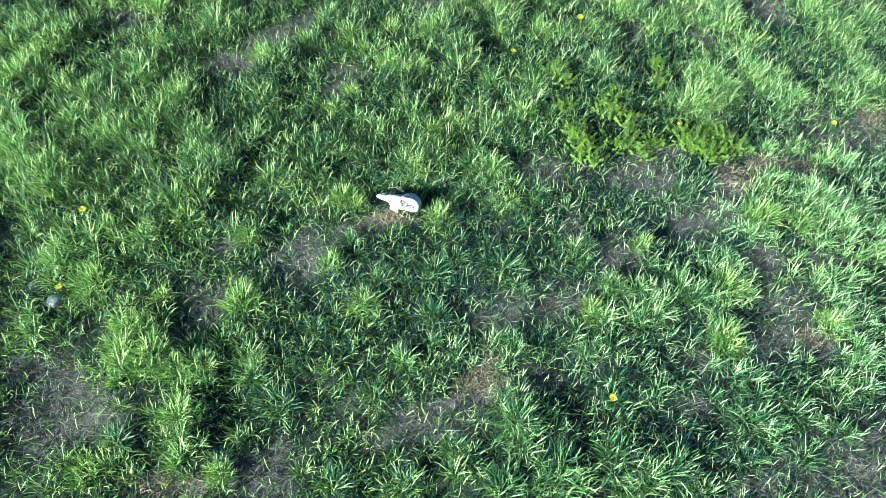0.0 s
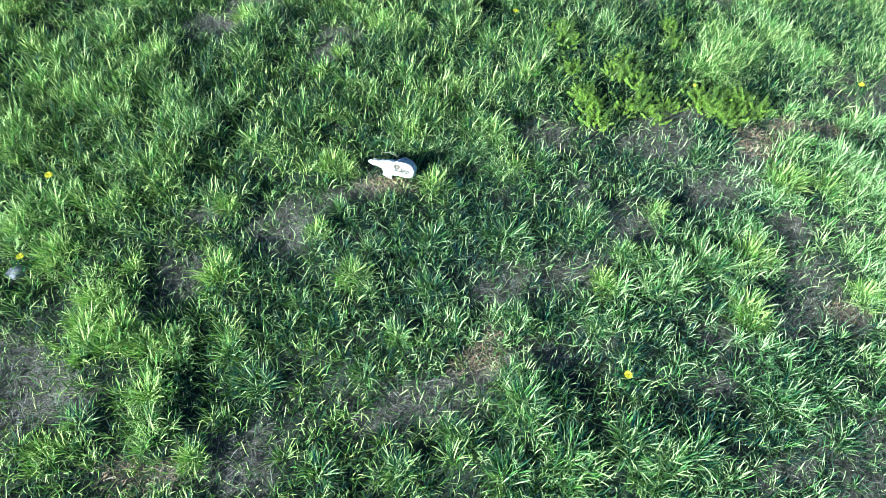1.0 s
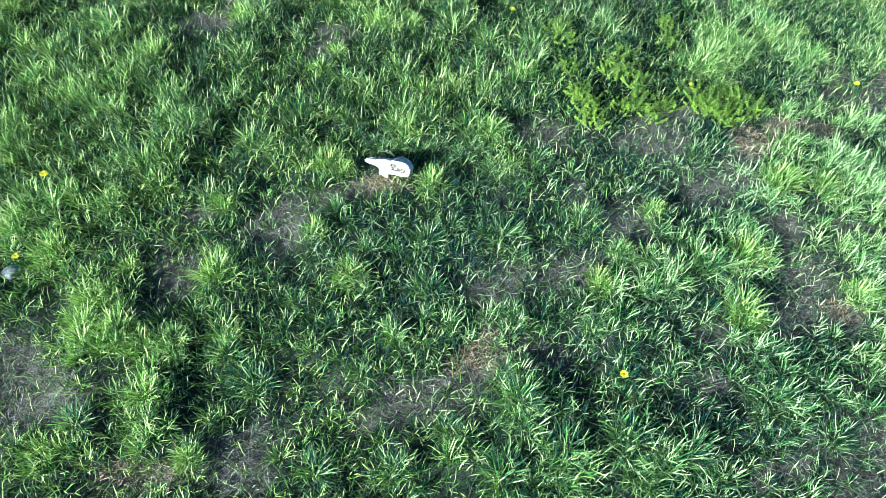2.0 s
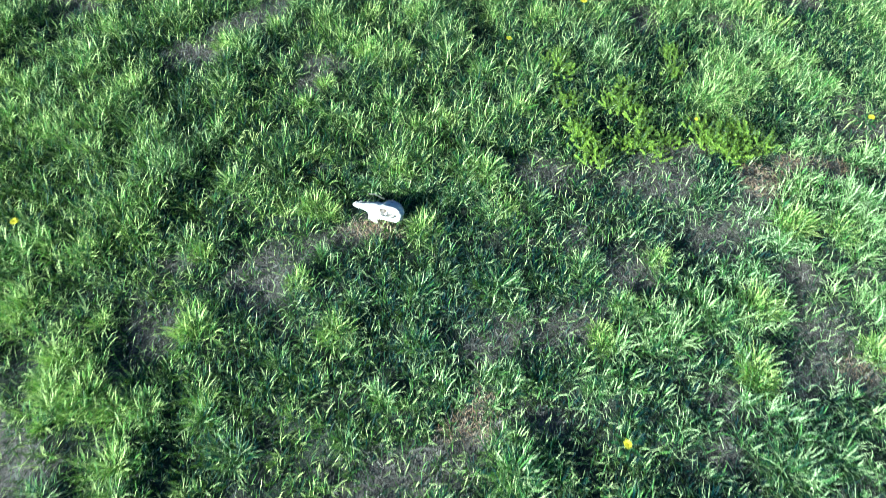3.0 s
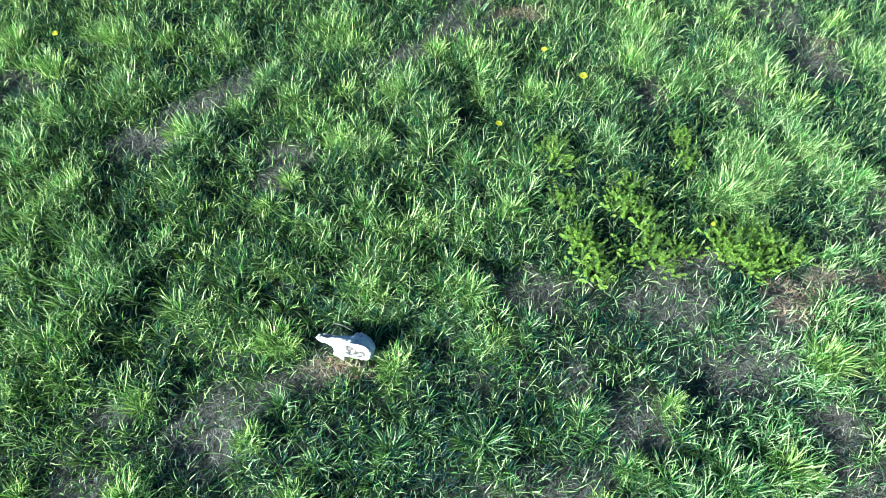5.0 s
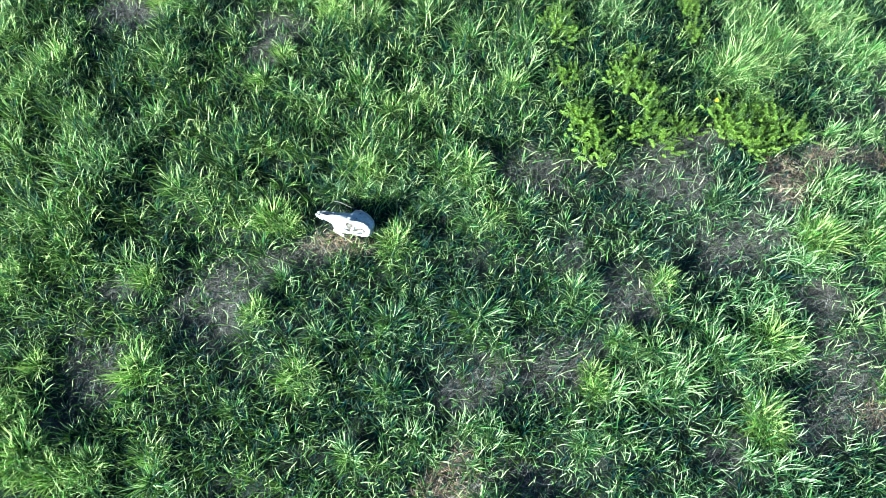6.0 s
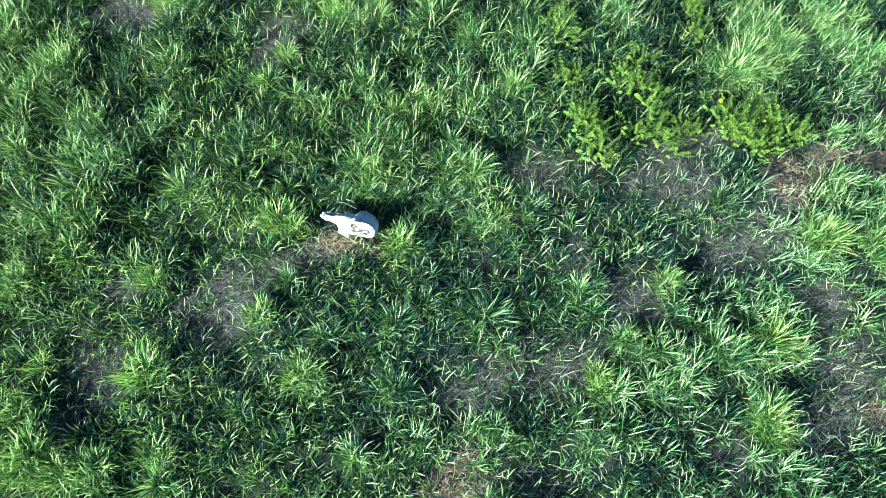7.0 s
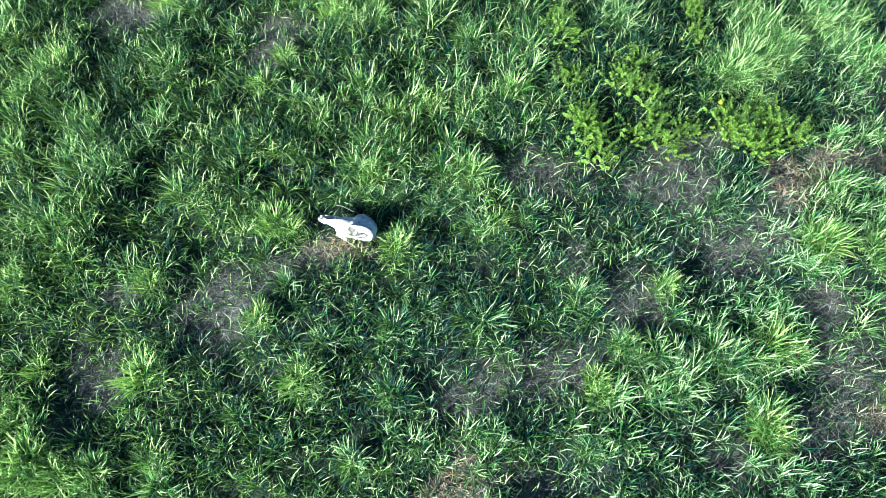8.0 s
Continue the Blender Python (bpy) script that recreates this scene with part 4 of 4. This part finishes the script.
# ---- dandelions ----
def dandelion_parts(seed):
    rng = random.Random(seed)
    h = 0.075
    bm = bmesh.new()
    bend = rng.uniform(-0.02, 0.02)
    tube(bm, [(0, 0, 0), (bend * 0.3, 0, h * 0.5), (bend, 0, h)], [0.0022, 0.002, 0.0018], 7)
    stem = mesh_of("stem", bm, STEM)
    bm = bmesh.new()
    for ring, (n, r0, lift) in enumerate(((26, 0.018, 0.05), (22, 0.0155, 0.35), (16, 0.012, 0.75), (10, 0.007, 1.15))):
        for k in range(n):
            a = (k + 0.5 * ring) * math.tau / n + rng.uniform(-0.08, 0.08)
            r = r0 * rng.uniform(0.88, 1.08)
            o = Vector((math.cos(a) * math.cos(lift), math.sin(a) * math.cos(lift), math.sin(lift)))
            w = Vector((-math.sin(a), math.cos(a), 0)) * 0.0017
            c = Vector((bend, 0, h))
            q = [bm.verts.new(c + o * r * 0.12 - w * 0.5), bm.verts.new(c + o * r * 0.12 + w * 0.5), bm.verts.new(c + o * r + w), bm.verts.new(c + o * r - w)]
            bm.faces.new(q)
    head = mesh_of("flower_head", bm, PETAL, smooth=False)
    leaves = []
    for k in range(7):
        bm = bmesh.new()
        a = k * math.tau / 7 + rng.uniform(-0.3, 0.3)
        L = rng.uniform(0.06, 0.11)
        d, s = Vector((math.cos(a), math.sin(a), 0)), Vector((-math.sin(a), math.cos(a), 0))
        rows = []
        for i in range(9):
            u = i / 8
            w = 0.011 * (0.3 + 0.8 * u) * (1 if i % 2 else 0.45) * (1 - max(0, u - 0.8) * 4.5)
            c = d * L * u + Vector((0, 0, 0.028 * math.sin(u * 2.4) + 0.002))
            rows.append((bm.verts.new(c - s * w + Vector((0, 0, w * 0.3))), bm.verts.new(c), bm.verts.new(c + s * w + Vector((0, 0, w * 0.3)))))
        for p, q in zip(rows, rows[1:]):
            bm.faces.new((p[0], p[1], q[1], q[0]))
            bm.faces.new((p[1], p[2], q[2], q[1]))
        leaves.append(mesh_of("leaf", bm, ROSETTE))
    return stem, head, leaves


dandelion_rng = random.Random(23)
dandelion_root = new("dandelion")
_stem, _head, _leaves = dandelion_parts(2)
part("stem", _stem, STEM, dandelion_root)
part("flower_head", _head, PETAL, dandelion_root, "open yellow flower head")
for lm in _leaves:
    part("leaf", lm, ROSETTE, dandelion_root)
tagged(dandelion_root, "yellow dandelion in bloom among the grass", "dandelion", group="dandelions of the meadow")
dandelion_used = [False]


def dandelion(x, y, size=1.0, tall=1.15):
    m = pose(x, y, float(height(x, y)), dandelion_rng.uniform(-8, 8), dandelion_rng.uniform(-8, 8), dandelion_rng.uniform(0, 360))
    if dandelion_used[0]:
        ob = copy_thing(dandelion_root, m)
    else:
        ob, dandelion_used[0] = dandelion_root, True
        ob.matrix_world = m
    ob.scale = (size, size, size * tall)


dandelion(-2.30, 4.60)
dandelion(0.78, 4.58)
dandelion(1.53, 3.25, 0.55, 2.4)
dandelion(0.98, 4.28, 1.35)
dandelion(0.46, 3.90, 1.1)
dandelion(-2.03, 2.36, 1.15)
dandelion(-1.98, 1.83)
dandelion(0.93, 1.35)
dandelion(2.57, 3.35)


# ---- stones ----
def stone(x, y, size, seed, label):
    bm = bmesh.new()
    bmesh.ops.create_icosphere(bm, subdivisions=3, radius=1.0)
    for v in bm.verts:
        f = 1 + 0.28 * noise.noise(v.co * 1.3 + Vector((seed * 7.1, 0, 0))) + 0.08 * noise.noise(v.co * 4 + Vector((0, seed * 3.3, 0)))
        v.co = Vector((v.co.x * 1.15, v.co.y * 0.85, max(v.co.z, -0.6) * 0.55)) * f * size
    ob = new("stone", mesh_of("stone", bm, STONE))
    ob.matrix_world = pose(x, y, float(height(x, y)) + size * 0.12, 0, 0, seed * 50)
    tagged(ob, label, "stone")


stone(-2.02, 1.79, 0.045, 1, "grey rounded field stone half sunk in the grass")
stone(-2.18, 1.87, 0.022, 2, "small pale stone lying among grass")
stone(-1.27, 2.01, 0.008, 3, "tiny white pebble lying in the grass")


# ---- the skull ----
SKULL_ROWS = [  # distance from the tip, half width, underside, top, height share of the widest place
    (0.000, 0.013, 0.010, 0.028, 0.5), (0.012, 0.0175, 0.007, 0.034, 0.45), (0.040, 0.0185, 0.005, 0.040, 0.4), (0.075, 0.021, 0.002, 0.049, 0.35),
    (0.092, 0.027, -0.012, 0.054, 0.3), (0.110, 0.035, -0.019, 0.060, 0.3), (0.138, 0.040, -0.015, 0.065, 0.4), (0.160, 0.046, -0.006, 0.075, 0.68),
    (0.182, 0.047, 0.000, 0.081, 0.78), (0.205, 0.040, 0.000, 0.083, 0.76), (0.230, 0.035, 0.002, 0.081, 0.70), (0.252, 0.031, 0.007, 0.073, 0.62), (0.264, 0.026, 0.016, 0.063, 0.5), (0.268, 0.022, 0.028, 0.056, 0.5)]


def skull_row(u):
    for a, b in zip(SKULL_ROWS, SKULL_ROWS[1:]):
        if a[0] <= u <= b[0]:
            f = (u - a[0]) / (b[0] - a[0])
            f = f * f * (3 - 2 * f) * 0.5 + f * 0.5
            return [p + (q - p) * f for p, q in zip(a, b)]
    return list(SKULL_ROWS[-1])


def skull_shell(u0, u1, rings, sides=112):
    """The bone between two distances from the tip, with eye sockets, nose opening and the sunken temples."""
    bm = bmesh.new()
    grid = []
    for i in range(rings + 1):
        u = u0 + (u1 - u0) * i / rings
        _, w, lo, hi, share = skull_row(u)
        zc = lo + (hi - lo) * share
        ring = []
        for k in range(sides):
            a = math.tau * k / sides
            c, s = math.cos(a), math.sin(a)
            boxy = min(max((u - 0.13) / 0.03, 0.0), 1.0)
            ex = 0.75 - 0.33 * boxy if s > 0 else 0.85 - 0.25 * boxy
            yy = 1.22 * w * math.copysign(abs(c) ** ex, c)
            zz = zc + (hi - zc if s > 0 else zc - lo) * math.copysign(abs(s) ** ex, s)
            p = Vector((u, yy, 1.12 * zz))
            for side in (-1, 1):
                d = (p - Vector((0.170, side * 0.057, 0.058)))
                d = math.sqrt((d.x / 0.021) ** 2 + (d.z / 0.019) ** 2 + (d.y / 0.04) ** 2)
                if d < 1:
                    p.y -= side * 0.030 * (1 - d * d) ** 0.7
                elif d < 1.35:
                    p.y += side * 0.003 * (1.35 - d) / 0.35
                d = math.sqrt(((u - 0.222) / 0.030) ** 2 + ((p.z - 0.054) / 0.026) ** 2)
                if d < 1 and p.y * side > 0:
                    p.y -= side * 0.016 * (1 - d * d)
                d = math.sqrt(((u - 0.185) / 0.0028) ** 2 + ((p.y - side * 0.020) / 0.0028) ** 2)
                if d < 1.6 and s > 0:
                    p.z -= 0.006 * max(0.0, 1 - d / 1.6)
            if s > 0:
                d = math.sqrt(((u - 0.034) / 0.032) ** 2 + (p.y / 0.016) ** 2)
                if d < 1:
                    p.z -= 0.020 * (1 - d ** 4)
                p.z -= 0.0035 * math.exp(-(p.y / 0.004) ** 2) * (1 if 0.07 < u < 0.2 else 0)
                p.z += 0.004 * math.exp(-((abs(p.y) - w * 0.8) / 0.006) ** 2) * (1 if 0.155 < u < 0.215 else 0)
                if 0.14 < u < 0.26:
                    fade = min(1.0, (u - 0.14) / 0.012, (0.26 - u) / 0.012)
                    p.z += fade * (0.006 * math.exp(-((abs(p.y) - 1.22 * w * 0.9) / 0.004) ** 2) - 0.007 * math.exp(-((abs(p.y) - 1.22 * w * 0.68) / 0.006) ** 2))
            p += Vector((0, c, s)) * 0.0011 * noise.noise(p * 70)
            ring.append(bm.verts.new(p))
        grid.append(ring)
    for r, q in zip(grid, grid[1:]):
        for k in range(sides):
            bm.faces.new((r[k], q[k], q[(k + 1) % sides], r[(k + 1) % sides]))
    bm.faces.new(grid[0])
    bm.faces.new(list(reversed(grid[-1])))
    return bm


def build_skull():
    root = new("animal_skull")
    part("cranium", skull_shell(0.128, 0.268, 72), BONE, root, "pale weathered braincase with eye sockets")
    part("muzzle", skull_shell(0.010, 0.128, 56), BONE, root, "long white muzzle bone with a nose opening")
    bm = bmesh.new()
    bmesh.ops.create_uvsphere(bm, u_segments=18, v_segments=10, radius=1.0)
    bmesh.ops.transform(bm, matrix=Matrix.Translation((0.034, 0, 0.020)) @ Matrix.Diagonal((0.028, 0.013, 0.010, 1)), verts=bm.verts)
    part("nose_lining", bm, DARK_BONE, root, "dark hollow inside the nose opening")
    bm = bmesh.new()
    tube(bm, [(0.066, 0, 0.047), (0.040, 0, 0.038), (0.014, 0, 0.028), (0.002, 0, 0.022)], [0.003, 0.0026, 0.0022, 0.0014], 8)
    part("nasal_bone", bm, BONE, root, "thin white bone over the nose opening")
    for side in (-1, 1):
        bm = bmesh.new()
        bmesh.ops.create_uvsphere(bm, u_segments=10, v_segments=6, radius=0.0030)
        bmesh.ops.translate(bm, verts=bm.verts, vec=(0.187, side * 0.022, 0.0915))
        part("brow_hole", bm, DARK_BONE, root, "small dark hole in the brow")
        bm = bmesh.new()
        tube(bm, [(0.030, side * 0.017, 0.016), (0.012, side * 0.017, 0.018), (-0.004, side * 0.0135, 0.018), (-0.012, side * 0.007, 0.016)], [0.010, 0.0095, 0.008, 0.006], 10)
        part("premaxilla", bm, BONE, root, "thin white prong at the snout tip")
        bm = bmesh.new()
        tube(bm, [(0.132, side * 0.041, 0.024), (0.150, side * 0.056, 0.030), (0.172, side * 0.067, 0.034), (0.196, side * 0.068, 0.037), (0.218, side * 0.060, 0.040), (0.232, side * 0.043, 0.040)],
             [0.007, 0.0065, 0.0052, 0.0045, 0.0045, 0.006], 10)
        part("cheek_arch", bm, BONE, root)
        bm = bmesh.new()
        bmesh.ops.create_uvsphere(bm, u_segments=16, v_segments=10, radius=0.0150)
        bmesh.ops.translate(bm, verts=bm.verts, vec=(0.170, side * 0.034, 0.056))
        part("socket_lining", bm, DARK_BONE, root, "dark brown eye socket lining")
        bm = bmesh.new()
        bmesh.ops.create_uvsphere(bm, u_segments=12, v_segments=8, radius=0.008)
        bmesh.ops.translate(bm, verts=bm.verts, vec=(0.266, side * 0.011, 0.032))
        part("condyle", bm, BONE, root)
        for k in range(6):
            bm = bmesh.new()
            bmesh.ops.create_cube(bm, size=1.0)
            bmesh.ops.bevel(bm, geom=bm.edges[:], offset=0.2, segments=2, affect="EDGES")
            grow = 0.0075 + 0.0009 * k
            bmesh.ops.transform(bm, matrix=Matrix.Translation((0.094 + 0.0105 * k, side * (0.024 + 0.0024 * k), -0.020)) @ Matrix.Diagonal((grow, 0.008, 0.017, 1)), verts=bm.verts)
            part("tooth", bm, TOOTH, root, "worn yellowish cheek tooth")
    x, y = SKULL_AT
    root.matrix_world = pose(x, y, float(height(x, y)) + SKULL_LIFT, 0, 0, SKULL_TURN) @ pose(0, 0, 0, SKULL_ROLL, SKULL_DIP, 0) @ Matrix.Scale(0.95, 4)
    tagged(root, "white weathered animal skull lying on dry grass", "skull")


SKULL_AT, SKULL_TURN, SKULL_ROLL, SKULL_DIP, SKULL_LIFT = (-0.346, 2.558), -19.0, -31.0, 5.0, 0.045
build_skull()


# ---- dry stalks ----
def dry_stalk(points, thick):
    bm = bmesh.new()
    pts = [(x, y, float(height(x, y)) + z) for x, y, z in points]
    tube(bm, pts, [thick, thick * 0.9, thick * 0.75, thick * 0.4], 6)
    tagged(new("dry_stalk", mesh_of("dry_stalk", bm, LITTER)), "pale dry grass stalk lying across the grass", "stalk", group="dry stalks")


dry_stalk([(-0.285, 2.635, 0.05), (-0.25, 2.622, 0.065), (-0.20, 2.602, 0.06), (-0.155, 2.590, 0.045)], 0.0026)
dry_stalk([(0.02, 1.30, 0.02), (0.09, 1.315, 0.03), (0.16, 1.305, 0.025), (0.21, 1.29, 0.015)], 0.002)
dry_stalk([(1.72, 2.62, 0.02), (1.76, 2.57, 0.03), (1.79, 2.51, 0.025), (1.81, 2.46, 0.015)], 0.002)
